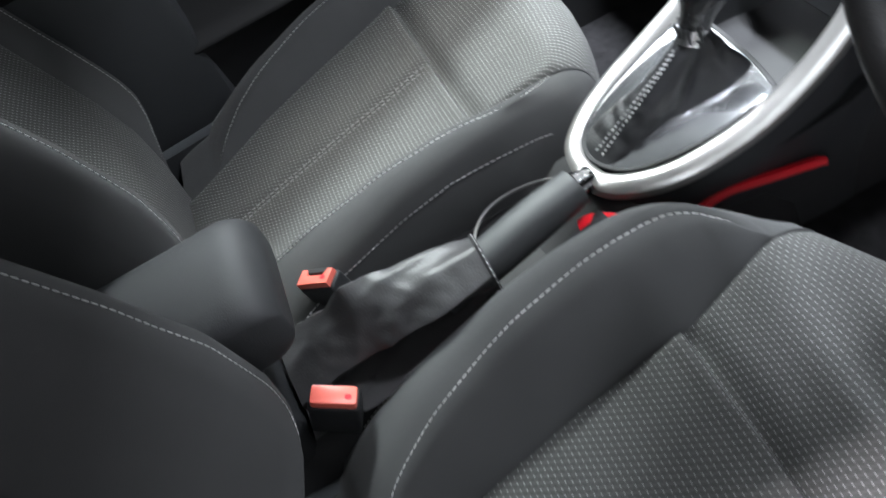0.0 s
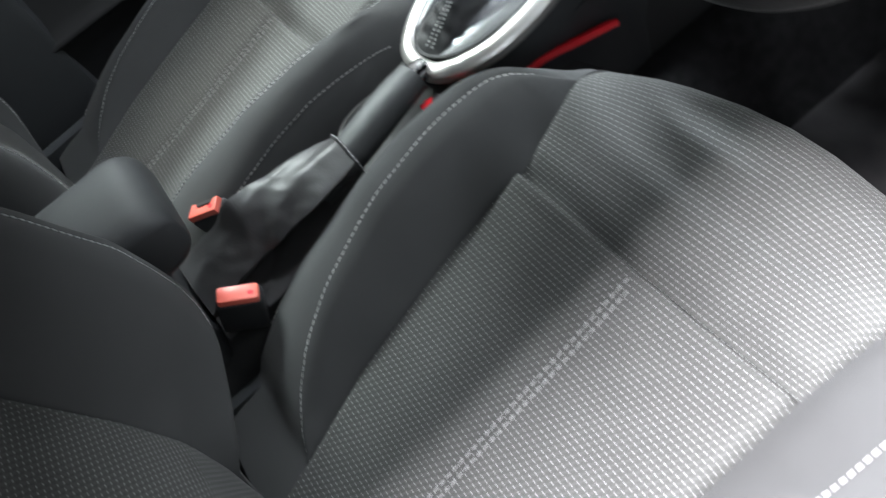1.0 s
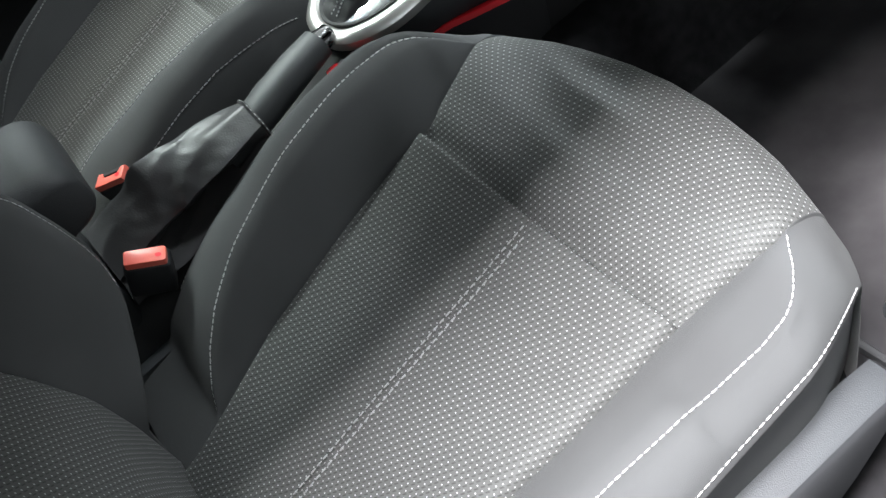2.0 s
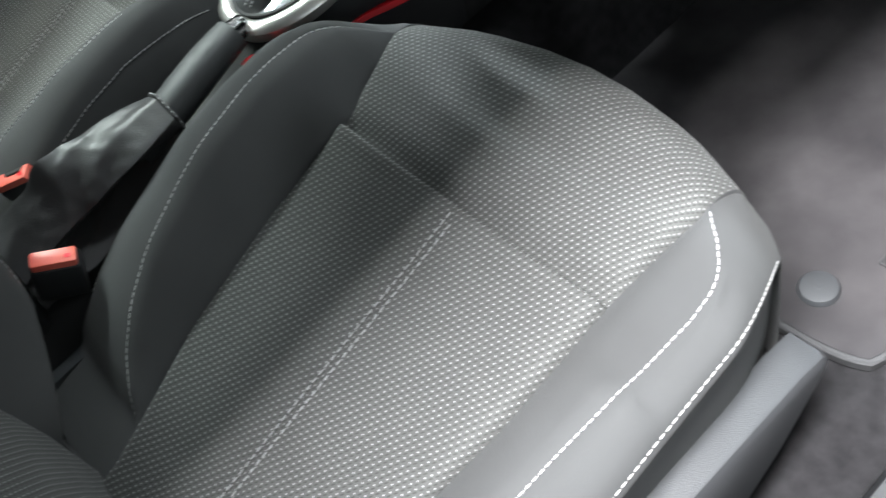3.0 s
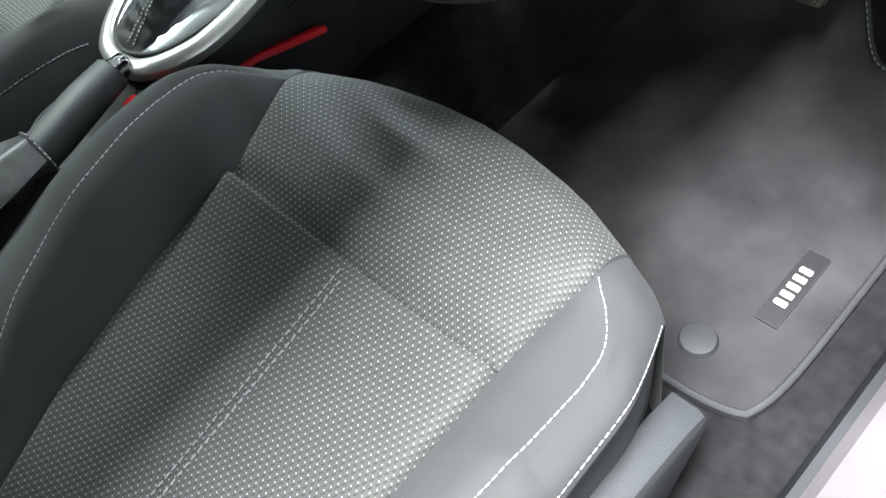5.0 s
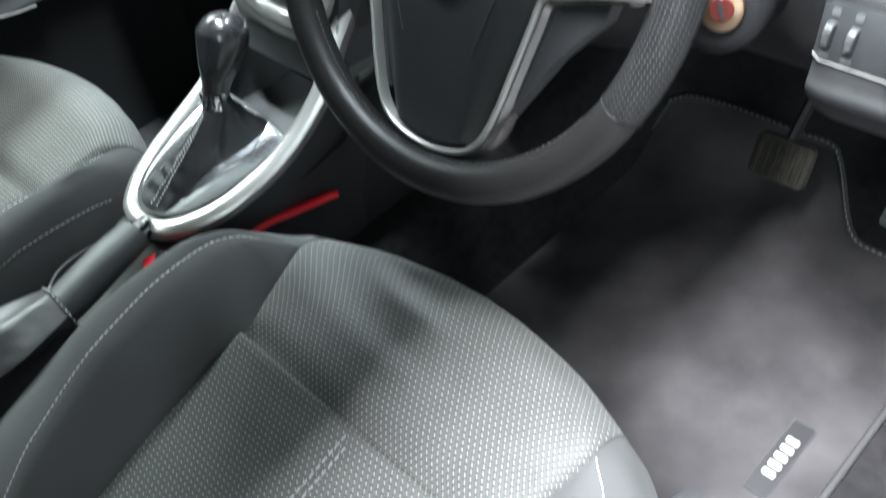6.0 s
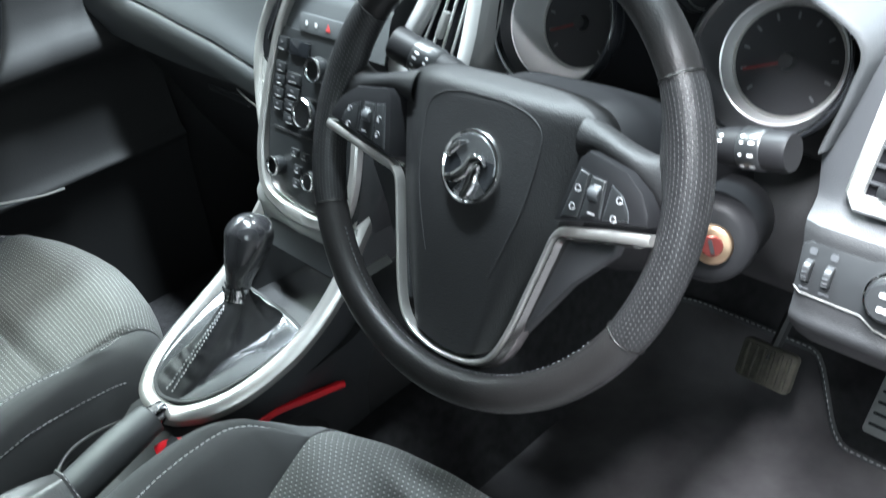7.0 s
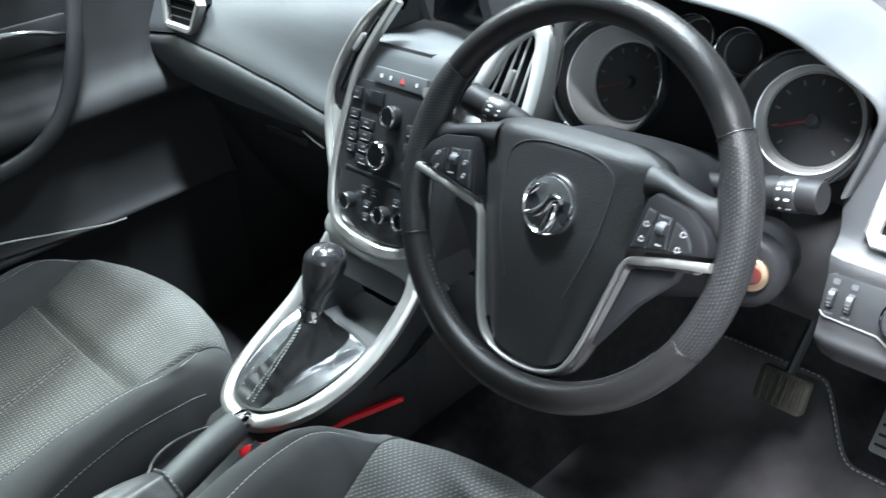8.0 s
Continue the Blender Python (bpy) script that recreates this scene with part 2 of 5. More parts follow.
def grid(rows, close_u=False, close_v=False):
    """verts and faces of a net of points rows[i][j]."""
    n, m = len(rows), len(rows[0])
    verts = [Vector(p) for r in rows for p in r]
    faces = []
    for i in range(n if close_v else n - 1):
        for j in range(m if close_u else m - 1):
            a, b = i, (i + 1) % n
            c, d = j, (j + 1) % m
            faces.append((a * m + c, a * m + d, b * m + d, b * m + c))
    return verts, faces


def sweep(path, section, up=(0, 0, 1), closed=False, caps=True, scale=None):
    """A section of (side, up) points carried along a path; scale(k) gives (side, up) factors."""
    path = [Vector(p) for p in path]
    rows = []
    n = len(path)
    for k, p in enumerate(path):
        a = path[(k - 1) % n] if (closed or k) else p
        b = path[(k + 1) % n] if (closed or k < n - 1) else p
        t = (b - a).normalized()
        u = Vector(up(k) if callable(up) else up)
        side = t.cross(u).normalized()
        u = side.cross(t).normalized()
        sx, sy = scale(k / max(1, n - 1)) if scale else (1, 1)
        rows.append([p + side * s * sx + u * h * sy for s, h in section])
    verts, faces = grid(rows, True, closed)
    m = len(section)
    if caps and not closed:
        faces.append(tuple(range(m)))
        faces.append(tuple(range((n - 1) * m, n * m)))
    return verts, faces


def ring(rx, ry=None, n=12, power=1.0):
    ry = ry if ry is not None else rx
    out = []
    for k in range(n):
        a = 2 * math.pi * k / n
        c, s = math.cos(a), math.sin(a)
        out.append((rx * math.copysign(abs(c) ** power, c), ry * math.copysign(abs(s) ** power, s)))
    return out


def lathe(profile, origin, axis, n=32, squash=1.0):
    """Profile of (radius, height along axis) turned about the axis."""
    q = Vector(axis).normalized().to_track_quat("Z", "Y").to_matrix()
    o = Vector(origin)
    rows = [[o + q @ Vector((r * math.cos(2 * math.pi * k / n), squash * r * math.sin(2 * math.pi * k / n), h)) for k in range(n)] for r, h in profile]
    verts, faces = grid(rows, True)
    if profile[0][0] > 1e-5:
        faces.append(tuple(range(n)))
    if profile[-1][0] > 1e-5:
        faces.append(tuple(range((len(rows) - 1) * n, len(rows) * n)))
    return verts, faces


def solid(verts, faces):
    bm = bmesh.new()
    vs = [bm.verts.new(v) for v in verts]
    for f in faces:
        bm.faces.new([vs[i] for i in f])
    bmesh.ops.remove_doubles(bm, verts=bm.verts, dist=1e-6)
    return bm


def box(c, s, bevel=0.003, seg=2, m=None):
    """A rounded box; m: a turn about its centre."""
    bm = bmesh.new()
    bmesh.ops.create_cube(bm, size=1)
    bmesh.ops.scale(bm, vec=s, verts=bm.verts)
    if bevel:
        bmesh.ops.bevel(bm, geom=bm.edges[:], offset=bevel, segments=seg, affect="EDGES", profile=0.5)
    bmesh.ops.transform(bm, matrix=Matrix.Translation(c) @ (m or Matrix()), verts=bm.verts)
    return bm


def plate(outline, thick, frame_m, bevel=0.0):
    """A flat plate from an outline of (u, v), thick along -w, laid by frame_m."""
    bm = bmesh.new()
    vs = [bm.verts.new((u, v, 0)) for u, v in outline]
    f = bm.faces.new(vs)
    if f.normal.z < 0:
        f.normal_flip()
    r = bmesh.ops.extrude_face_region(bm, geom=[f])
    up = [e for e in r["geom"] if isinstance(e, bmesh.types.BMVert)]
    bmesh.ops.translate(bm, vec=(0, 0, thick), verts=up)
    if bevel:
        top = [e for e in bm.edges if all(v in up for v in e.verts)]
        bmesh.ops.bevel(bm, geom=top, offset=bevel, segments=2, affect="EDGES", profile=0.5)
    bmesh.ops.translate(bm, vec=(0, 0, -thick), verts=bm.verts)
    bmesh.ops.transform(bm, matrix=frame_m, verts=bm.verts)
    return bm


def round_rect(w, h, r, n=4, cx=0.0, cy=0.0):
    out = []
    for qx, qy, a0 in ((1, 1, 0), (-1, 1, 90), (-1, -1, 180), (1, -1, 270)):
        for k in range(n + 1):
            a = radians(a0 + 90 * k / n)
            out.append((cx + qx * (w / 2 - r) + r * math.cos(a), cy + qy * (h / 2 - r) + r * math.sin(a)))
    return out


def stitches(name, line, parent, normal=(0, 0, 1), length=0.0054, gap=0.0012, r=0.00058, lift=0.0006, local=False, skew=0.0, mat=None):
    """A row of single thread stitches along a line of points."""
    line = [Vector(p) for p in line]
    dist = [0.0]
    for a, b in zip(line, line[1:]):
        dist.append(dist[-1] + (b - a).length)
    total, s = dist[-1], 0.0
    verts, faces = [], []

    def at(d):
        i = min(max(int(np.searchsorted(dist, d)) - 1, 0), len(line) - 2)
        return line[i].lerp(line[i + 1], (d - dist[i]) / max(1e-9, dist[i + 1] - dist[i]))

    while s + length < total:
        a, b = at(s), at(s + length)
        i = min(max(int(np.searchsorted(dist, s)) - 1, 0), len(line) - 2)
        nrm = Vector(normal[i] if isinstance(normal, list) else normal)
        t = (b - a).normalized()
        side = t.cross(nrm).normalized()
        up = side.cross(t)
        a, b = a - side * skew, b + side * skew
        base = len(verts)
        for p, k in ((a, 0.4), (a.lerp(b, 0.25), 1), (a.lerp(b, 0.75), 1), (b, 0.4)):
            for c, h in ((-1, -0.6), (-0.7, 0.7), (0.7, 0.7), (1, -0.6)):
                verts.append(p + side * r * c * k + up * (lift + r * h * k))
        for q in range(3):
            for j in range(4):
                faces.append((base + q * 4 + j, base + q * 4 + (j + 1) % 4, base + q * 4 + 4 + (j + 1) % 4, base + q * 4 + 4 + j))
        s += length + gap
    return mesh(name, verts, faces, mat or THREAD, parent, "fine light grey thread stitching", local=local, kind="stuff")

# ---- shell of the car ----


def slab(name, c, s, mat, label, category="", bevel=0.004, kind="structure", m=None):
    ob = part(name, box(c, s, bevel, 2, m), mat)
    return tagged(ob, label, category, kind=kind)


def ground_net(name, x0, x1, y0, y1, fn, nx, ny, mat, label, category):
    rows = [[(x0 + (x1 - x0) * i / nx, y0 + (y1 - y0) * j / ny, fn(x0 + (x1 - x0) * i / nx, y0 + (y1 - y0) * j / ny)) for i in range(nx + 1)] for j in range(ny + 1)]
    v, f = grid(rows)
    ob = mesh(name, v, f, mat)
    return tagged(ob, label, category, kind="structure")


def floor_height(x, y):
    z = -0.012
    z += 0.45 * smooth_step(1.02, 1.40, y) ** 1.3
    z += 0.18 * smooth_step(0.15, 0.09, abs(x))
    return z


ground_net("floor", -0.72, 0.715, -0.75, 1.35, floor_height, 72, 84, CARPET, "worn charcoal carpet of the car floor", "carpet")
# Ground out of view, kept dark to limit light bounced onto the seats.
slab("ground", (0, 0, -0.36), (14, 14, 0.08), material("showroom_floor", (0.10, 0.10, 0.105), 0.55, scale=3, bump=0.2), "dark grey floor under the car", "floor", 0)
# Unseen slab, added to block low light coming in through the windscreen.
slab("front_light_block", (0, 3.6, 1.1), (9, 0.12, 2.9), material("light_block_grey", (0.06, 0.062, 0.066), 0.7, scale=2, bump=0.2), "unseen dark slab added ahead of the car to cut front light", "wall", 0.01)
slab("wall_front", (0, 1.40, 0.30), (1.44, 0.06, 0.95), DARK, "dark bulkhead ahead of the footwells", "wall")
slab("scuttle", (0, 1.16, 0.765), (1.44, 0.56, 0.03), SOFT, "dark shelf between dashboard and windscreen", "shelf", 0.01)
slab("wall_rear", (0, -0.88, 0.56), (1.44, 0.05, 1.25), FABRIC, "dark cloth wall behind the seats", "wall")
# Roof, rail and pillars stay out of view; their edges are set to cut the lamps.
slab("ceiling", (-0.008, -0.15, 1.21), (1.264, 1.50, 0.05), HEAD, "pale grey headliner of the car roof", "ceiling", 0.02)
slab("roof_rail", (-0.615, -0.10, 1.160), (0.05, 1.60, 0.07), HEAD, "unseen pale grey side rail of the car roof", "roof rail", 0.012)
slab("windscreen_pillar", (-0.68, 1.09, 0.925), (0.06, 0.72, 0.07), HEAD, "unseen pale grey slanting windscreen pillar", "pillar", 0.015, m=pose(0, 0, 0, -28))
slab("door_pillar", (0.69, -0.46, 0.58), (0.06, 0.60, 1.16), GREYPLASTIC, "unseen dark grey pillar and rear door behind the driver", "pillar", 0.02)
slab("door_pillar", (-0.69, -0.345, 0.62), (0.06, 0.79, 1.08), GREYPLASTIC, "unseen dark grey pillar and rear door behind the passenger", "pillar", 0.02)
slab("wall_side", (-0.735, 0.25, 0.28), (0.05, 2.3, 0.92), DARK, "dark inner wall of the car body side", "wall")

# ---- seats ----
CUSHION_LINE = curve([(-0.03, 0.192), (0.0, 0.202), (0.05, 0.213), (0.13, 0.233), (0.22, 0.254), (0.30, 0.272), (0.345, 0.283), (0.3665, 0.287), (0.39, 0.293),
                      (0.42, 0.301), (0.45, 0.308), (0.475, 0.313), (0.50, 0.316), (0.520, 0.313), (0.536, 0.302), (0.545, 0.285), (0.548, 0.26), (0.545, 0.20), (0.535, 0.13)], 110)


def seat_edge(y):
    return float(np.interp(y, [0.0, 0.04, 0.13, 0.25, 0.37, 0.49], [0.115, 0.126, 0.150, 0.164, 0.170, 0.187]))


def seat_seam(y):
    return max(seat_edge(y) + 0.001, float(np.interp(y, [0.0, 0.035, 0.05, 0.07, 0.11, 0.16, 0.22, 0.30, 0.38, 0.417, 0.440, 0.458, 0.475, 0.488, 0.50], [0.117, 0.128, 0.148, 0.170, 0.190, 0.206, 0.220, 0.231, 0.238, 0.237, 0.233, 0.226, 0.214, 0.199, 0.186])))


def seat_rise(y):
    return float(np.interp(y, [0.035, 0.05, 0.10, 0.15, 0.25, 0.32, 0.36, 0.40, 0.417, 0.455, 0.475, 0.488, 0.50], [0.0, 0.018, 0.046, 0.063, 0.076, 0.072, 0.064, 0.052, 0.046, 0.032, 0.020, 0.009, 0.0]))


def seat_front(dx):
    return float(np.interp(abs(dx), [0, 0.05, 0.12, 0.16, 0.19, 0.213, 0.235, 0.25, 0.262, 0.272, 0.29], [0.548, 0.545, 0.533, 0.518, 0.506, 0.497, 0.484, 0.469, 0.450, 0.428, 0.39]))


def border_rise(y):
    return float(np.interp(y, [0.035, 0.05, 0.10, 0.15, 0.25, 0.32, 0.36, 0.40, 0.43, 0.455, 0.475, 0.49, 0.505, 0.52], [0.0, 0.018, 0.046, 0.063, 0.076, 0.074, 0.069, 0.060, 0.051, 0.041, 0.031, 0.020, 0.009, 0.0]))


def cushion_row(y, z, tall):
    """One line across the cushion: its middle to its outer side, for dx >= 0."""
    e, s, h, hb = seat_edge(y), seat_seam(y), tall * seat_rise(y), tall * border_rise(y)
    if tall < 0.8:
        s += 0.007 * smooth_step(0.44, 0.12, y) * smooth_step(0.05, 0.12, y)
    o = float(np.interp(y, [0.40, 0.46, 0.50, 0.52, 0.54, 0.548], [0.277, 0.274, 0.266, 0.258, 0.248, 0.238])) if tall > 0.8 else float(np.interp(y, [0.38, 0.44, 0.48, 0.50, 0.52, 0.535, 0.548], [0.269, 0.270, 0.269, 0.266, 0.259, 0.247, 0.230]))
    out = 1 if tall > 0.8 else 0

    def pulled(dx):
        return y - (0.548 - seat_front(dx)) * smooth_step(0.36, 0.54, y)

    def roll(dx):
        return hb * smooth_step(0.004, 0.055, seat_front(dx) - pulled(dx))

    # the rear panel ends in a sewn roll, the front one dips under it
    d = y - 0.3665
    seam = -0.0135 * math.exp(-((d / 0.0165) ** 2)) if d >= 0 else -0.0135 * math.exp(-((d / 0.0026) ** 2)) + 0.0025 * math.exp(-(((d + 0.008) / 0.010) ** 2))
    cols = []
    for f in (0, 0.06, 0.12, 0.25, 0.4, 0.55, 0.7, 0.82, 0.92, 0.97):
        tuck = -0.003 * math.exp(-((f * e / 0.009) ** 2)) * smooth_step(0.372, 0.36, y)
        cols.append((e * f, tuck + seam + 0.006 * smooth_step(0.3, 1, f) ** 2 * smooth_step(0.53, 0.49, y)))
    cols.append((e, -0.003))
    for f, g in ((0.12, 0.10), (0.3, 0.34), (0.5, 0.60), (0.7, 0.82), (0.88, 0.96)):
        cols.append((e + (s - e) * f, g * h + 0.001))
    cols.append((s, h - 0.0015))
    steep = 0.55 if 0.8 < tall < 0.95 else 0.0
    for f, g, q in ((0.2, 1.03 - 0.1 * steep, 0), (0.4, 1.03 - 0.3 * steep, 0.001), (0.6, 1.0 - 0.55 * steep, 0.003), (0.8, 0.94 - 0.8 * steep, 0.006), (0.94, 0.86 - 0.95 * steep, 0.010)):
        hd = roll(s + (o - s) * f)
        cols.append((s + (o - s) * f, g * (hd if f > 0.2 else 0.5 * (h + hd)) - 0.7 * q))
    cols.append((o, (0.80 - steep) * roll(o) - 0.010))
    for d, q in ((0.003, 0.012), (-0.002 + 0.012 * out, 0.030), (-0.008 + 0.021 * out, 0.06), (-0.011 + 0.023 * out, 0.10), (-0.013 + 0.021 * out, 0.14)):
        cols.append((o + d, (0.72 - steep) * roll(o) - q))
    return [(dx, pulled(dx), max(z + dz, 0.09)) for dx, dz in cols]


def back_row(z, puff=1.0):
    """One line across the backrest."""
    e = float(np.interp(z, [0.2, 0.3, 0.5, 0.8], [0.135, 0.150, 0.155, 0.165]))
    s = max(e + 0.001, float(np.interp(z, [0.2, 0.24, 0.262, 0.275, 0.29, 0.31, 0.345, 0.385, 0.465, 0.6, 0.75, 0.8], [0.137, 0.142, 0.165, 0.195, 0.228, 0.246, 0.250, 0.241, 0.232, 0.225, 0.20, 0.18])))
    h = float(np.interp(z, [0.2, 0.24, 0.262, 0.275, 0.295, 0.345, 0.385, 0.42, 0.5, 0.65, 0.8], [0, 0.006, 0.034, 0.055, 0.080, 0.095, 0.104, 0.112, 0.112, 0.10, 0.07]))
    h *= puff
    o = s + 0.040
    y0 = float(np.interp(z, [0.19, 0.26, 0.32, 0.38, 0.43, 0.5, 0.6, 0.72, 0.8], [-0.024, -0.024, -0.030, -0.046, -0.064, -0.090, -0.128, -0.178, -0.225]))
    bulge = 0.012 * math.exp(-(((z - 0.33) / 0.09) ** 2))
    cols = [(e * f, 0.004 * f * f + bulge * (1 - f**3)) for f in (0, 0.06, 0.12, 0.25, 0.4, 0.55, 0.7, 0.82, 0.92, 0.97)]
    cols.append((e, -0.003))
    cols += [(e + (s - e) * f, g * h) for f, g in ((0.12, 0.14), (0.3, 0.42), (0.5, 0.70), (0.7, 0.90), (0.88, 0.99))]
    cols.append((s, h - 0.0015))
    cols += [(s + (o - s) * f, h - q) for f, q in ((0.2, 0.0), (0.4, 0.003), (0.6, 0.008), (0.8, 0.016), (0.94, 0.026))]
    cols.append((o, h - 0.032))
    cols += [(o + d, h - q) for d, q in ((0.004, 0.044), (0.008, 0.07), (0.008, 0.11), (0.002, 0.16), (-0.02, 0.20))]
    return [(dx, y0 + p * 0.935, z + p * 0.33) for dx, p in cols]


def sheet(name, rows, j0, j1, i0, i1, side, mat, parent, label=""):
    """Part of the seat's net as a mesh of its own; its UV map is in metres."""
    pts, uvs = [], []
    for i in range(i0, i1):
        r, run = [], sum((Vector(rows[k + 1][0]) - Vector(rows[k][0])).length for k in range(i))
        for j in range(j0, j1):
            x, y, z = rows[i][j]
            r.append((side * x, y, z))
            uvs.append((side * x, run))
        pts.append(r)
    v, f = grid(pts)
    if side > 0:
        f = [q[::-1] for q in f]
    return mesh(name, v, f, mat, parent, label, uvs=uvs, local=True)


def middle(name, rows, j1, i0, i1, mat, parent, label=""):
    pts, uvs = [], []
    for i in range(i0, i1):
        run = sum((Vector(rows[k + 1][0]) - Vector(rows[k][0])).length for k in range(i))
        full = [(-x, y, z) for x, y, z in rows[i][j1 - 1:0:-1]] + list(rows[i][:j1])
        arc = [0.0]
        for a, b in zip(rows[i][:j1], rows[i][1:j1]):
            arc.append(arc[-1] + math.hypot(b[0] - a[0], b[2] - a[2]))
        r = full
        uvs += [(-a, run) for a in arc[:0:-1]] + [(a, run) for a in arc]
        pts.append(r)
    v, f = grid(pts)
    return mesh(name, v, [q[::-1] for q in f], mat, parent, label, uvs=uvs, local=True)


def car_seat(label, at, tall_left, tall_right, puff_left=1.0):
    seat = thing("car_seat", label, "car seat", at, "front seats of the car")
    nets = {-1: [cushion_row(y, z, tall_left) for y, z in CUSHION_LINE], 1: [cushion_row(y, z, tall_right) for y, z in CUSHION_LINE]}
    fine = curve(CUSHION_LINE, 4 * len(CUSHION_LINE) - 3)
    mid_rows = [cushion_row(y, z, tall_right)[:11] for y, z in fine]
    # round the front corners of the cushion in plan
    first, last = (next(k for k, (y, z) in enumerate(CUSHION_LINE) if y > lim) for lim in (0.31, 0.546))
    for net in (nets[-1], nets[1]):
        pts = np.array([[net[k][j] for j in range(18, 28)] for k in range(first - 1, last + 2)])
        for turn in range(260):
            pts[1:-1] = pts[1:-1] * 0.5 + (pts[:-2] + pts[2:]) * 0.25
        for k in range(first, last + 1):
            for j in range(18, 28):
                net[k][j] = tuple(float(c) for c in pts[k - first + 1][j - 18])
        # even out the padding between bolster and border
        pz = np.array([[p[2] for p in row] for row in net])
        for turn in range(30 if (tall_left, tall_right)[net is nets[1]] < 0.8 else 0):
            pz[first:last, 13:22] = pz[first:last, 13:22] * 0.5 + (pz[first - 1:last - 1, 13:22] + pz[first + 1:last + 1, 13:22] + pz[first:last, 12:21] + pz[first:last, 14:23]) * 0.125
        for k in range(first, last):
            for j in range(13, 22):
                net[k][j] = (net[k][j][0], net[k][j][1], float(pz[k, j]))
    rows = nets[1]
    cut = next(k for k in range(len(fine)) if fine[k][0] > 0.3664)
    n = len(rows)
    middle("rear_cushion_panel", mid_rows, 11, 0, cut + 1, DOTS, seat, "dark grey cloth with fine light dots")
    middle("front_cushion_panel", mid_rows, 11, cut, len(fine), DOTS, seat, "dark grey cloth with fine light dots")
    for side in (-1, 1):
        rows = nets[side]
        sheet("cushion_bolster", rows, 10, 17, 0, n, side, FABRIC, seat, "plain charcoal cloth bolster")
        sheet("cushion_border", rows, 16, 23, 0, n, side, FABRIC, seat, "plain charcoal cloth border")
        sheet("cushion_side", rows, 22, 28, 0, n, side, FABRIC, seat)
        line = [(side * rows[k][16][0], rows[k][16][1], rows[k][16][2]) for k in range(80) if 0.038 < CUSHION_LINE[k][0] < 0.499]
        stitches("bolster_stitching", line, seat, (-0.1 * side, -0.2, 1), local=True)
        line = [(side * (rows[k][22][0] + 0.0005), rows[k][22][1], rows[k][22][2]) for k in range(n) if CUSHION_LINE[k][1] > 0.19 and k < 91 and -0.02 < CUSHION_LINE[k][0] < (0.515 if (tall_left, 0, tall_right)[side + 1] > 0.8 else 0.5455)]
        stitches("border_stitching", line, seat, (0.5 * side, -0.1, 0.85), local=True)
        v, f = sweep([(p[0] - 0.006 * side, p[1], p[2] + 0.0005) for p in line], ring(0.0022, n=6))
        part("piping", solid(v, f), FABRIC, seat, local=True)
    for dx in (0.0005, 0.0085):
        line = [(dx, y, z - 0.0012) for y, z in CUSHION_LINE if -0.0 < y < 0.360]
        stitches("centre_stitching", line, seat, (0, -0.2, 1), length=0.0062, gap=0.0020, r=0.0007, local=True, mat=THREAD2)
    # backrest
    zs = [0.19 + 0.61 * k / 60 for k in range(61)]
    back = [back_row(z) for z in zs]
    middle("backrest_panel", back, 11, 0, len(back), DOTS, seat, "dark grey cloth with fine light dots")
    for side in (-1, 1):
        back = [back_row(z, puff_left if side < 0 else 1.0) for z in zs]
        sheet("backrest_bolster", back, 10, 17, 0, len(back), side, FABRIC, seat, "plain charcoal cloth bolster")
        sheet("backrest_border", back, 16, 23, 0, len(back), side, FABRIC, seat)
        sheet("backrest_side", back, 22, 28, 0, len(back), side, FABRIC, seat)
        line = [(side * r[16][0], r[16][1], r[16][2]) for r, z in zip(back, zs) if 0.25 < z < 0.79]
        stitches("backrest_stitching", line, seat, (0, 0.94, 0.34), local=True)
    back_l = [back_row(z, puff_left) for z in zs]
    edge = [(-x, y, z) for x, y, z in back_l[-1][::-1]] + list(back[-1][1:])
    cx = [(x * 0.95, min(y, -0.36) - 0.03, 0.815) for x, y, z in edge]
    v, f = grid([edge, [(x * 0.97, y - 0.04, z + 0.02) for x, y, z in edge], cx, [(x, y + 0.22, 0.15) for x, y, z in cx]])
    mesh("backrest_shell", v, f, FABRIC, seat, local=True)
    # base and side shields
    part("seat_base", box((0, 0.20, 0.10), (0.44, 0.50, 0.14), 0.01), DARK, seat, local=True)
    for side in (-1, 1):
        prof = [(-0.06, 0.20), (0.05, 0.205), (0.20, 0.205), (0.32, 0.200), (0.44, 0.196), (0.472, 0.188), (0.481, 0.172), (0.468, 0.15), (0.42, 0.10), (0.36, 0.06), (-0.06, 0.05)]
        m = Matrix(((0, 0, 1, 0.285), (1, 0, 0, 0), (0, 1, 0, 0), (0, 0, 0, 1)))
        bm = plate([(y, z) for y, z in prof], 0.034, m, 0.008)
        if side < 0:
            bmesh.ops.scale(bm, vec=(-1, 1, 1), verts=bm.verts)
        part("side_shield", bm, GREYPLASTIC, seat, "grained grey plastic side shield", local=True)
    return seat


car_seat("driver's car seat in charcoal cloth with dotted centre and pale stitching", (0.352, 0, 0), 1.0, 0.6)
car_seat("passenger car seat in charcoal cloth with dotted centre beside the console", (-0.355, -0.045, 0), 0.6, 1.0, 0.1)

# ---- centre console ----
console = thing("centre_console", "black plastic centre console with a satin silver surround", "console", (0, 0.3, 0.1))
prof = [(-0.095, 0.05), (-0.092, 0.20), (-0.086, 0.232), (-0.070, 0.248), (0.0, 0.252), (0.066, 0.248), (0.080, 0.234), (0.086, 0.20), (0.090, 0.05)]
rows = []
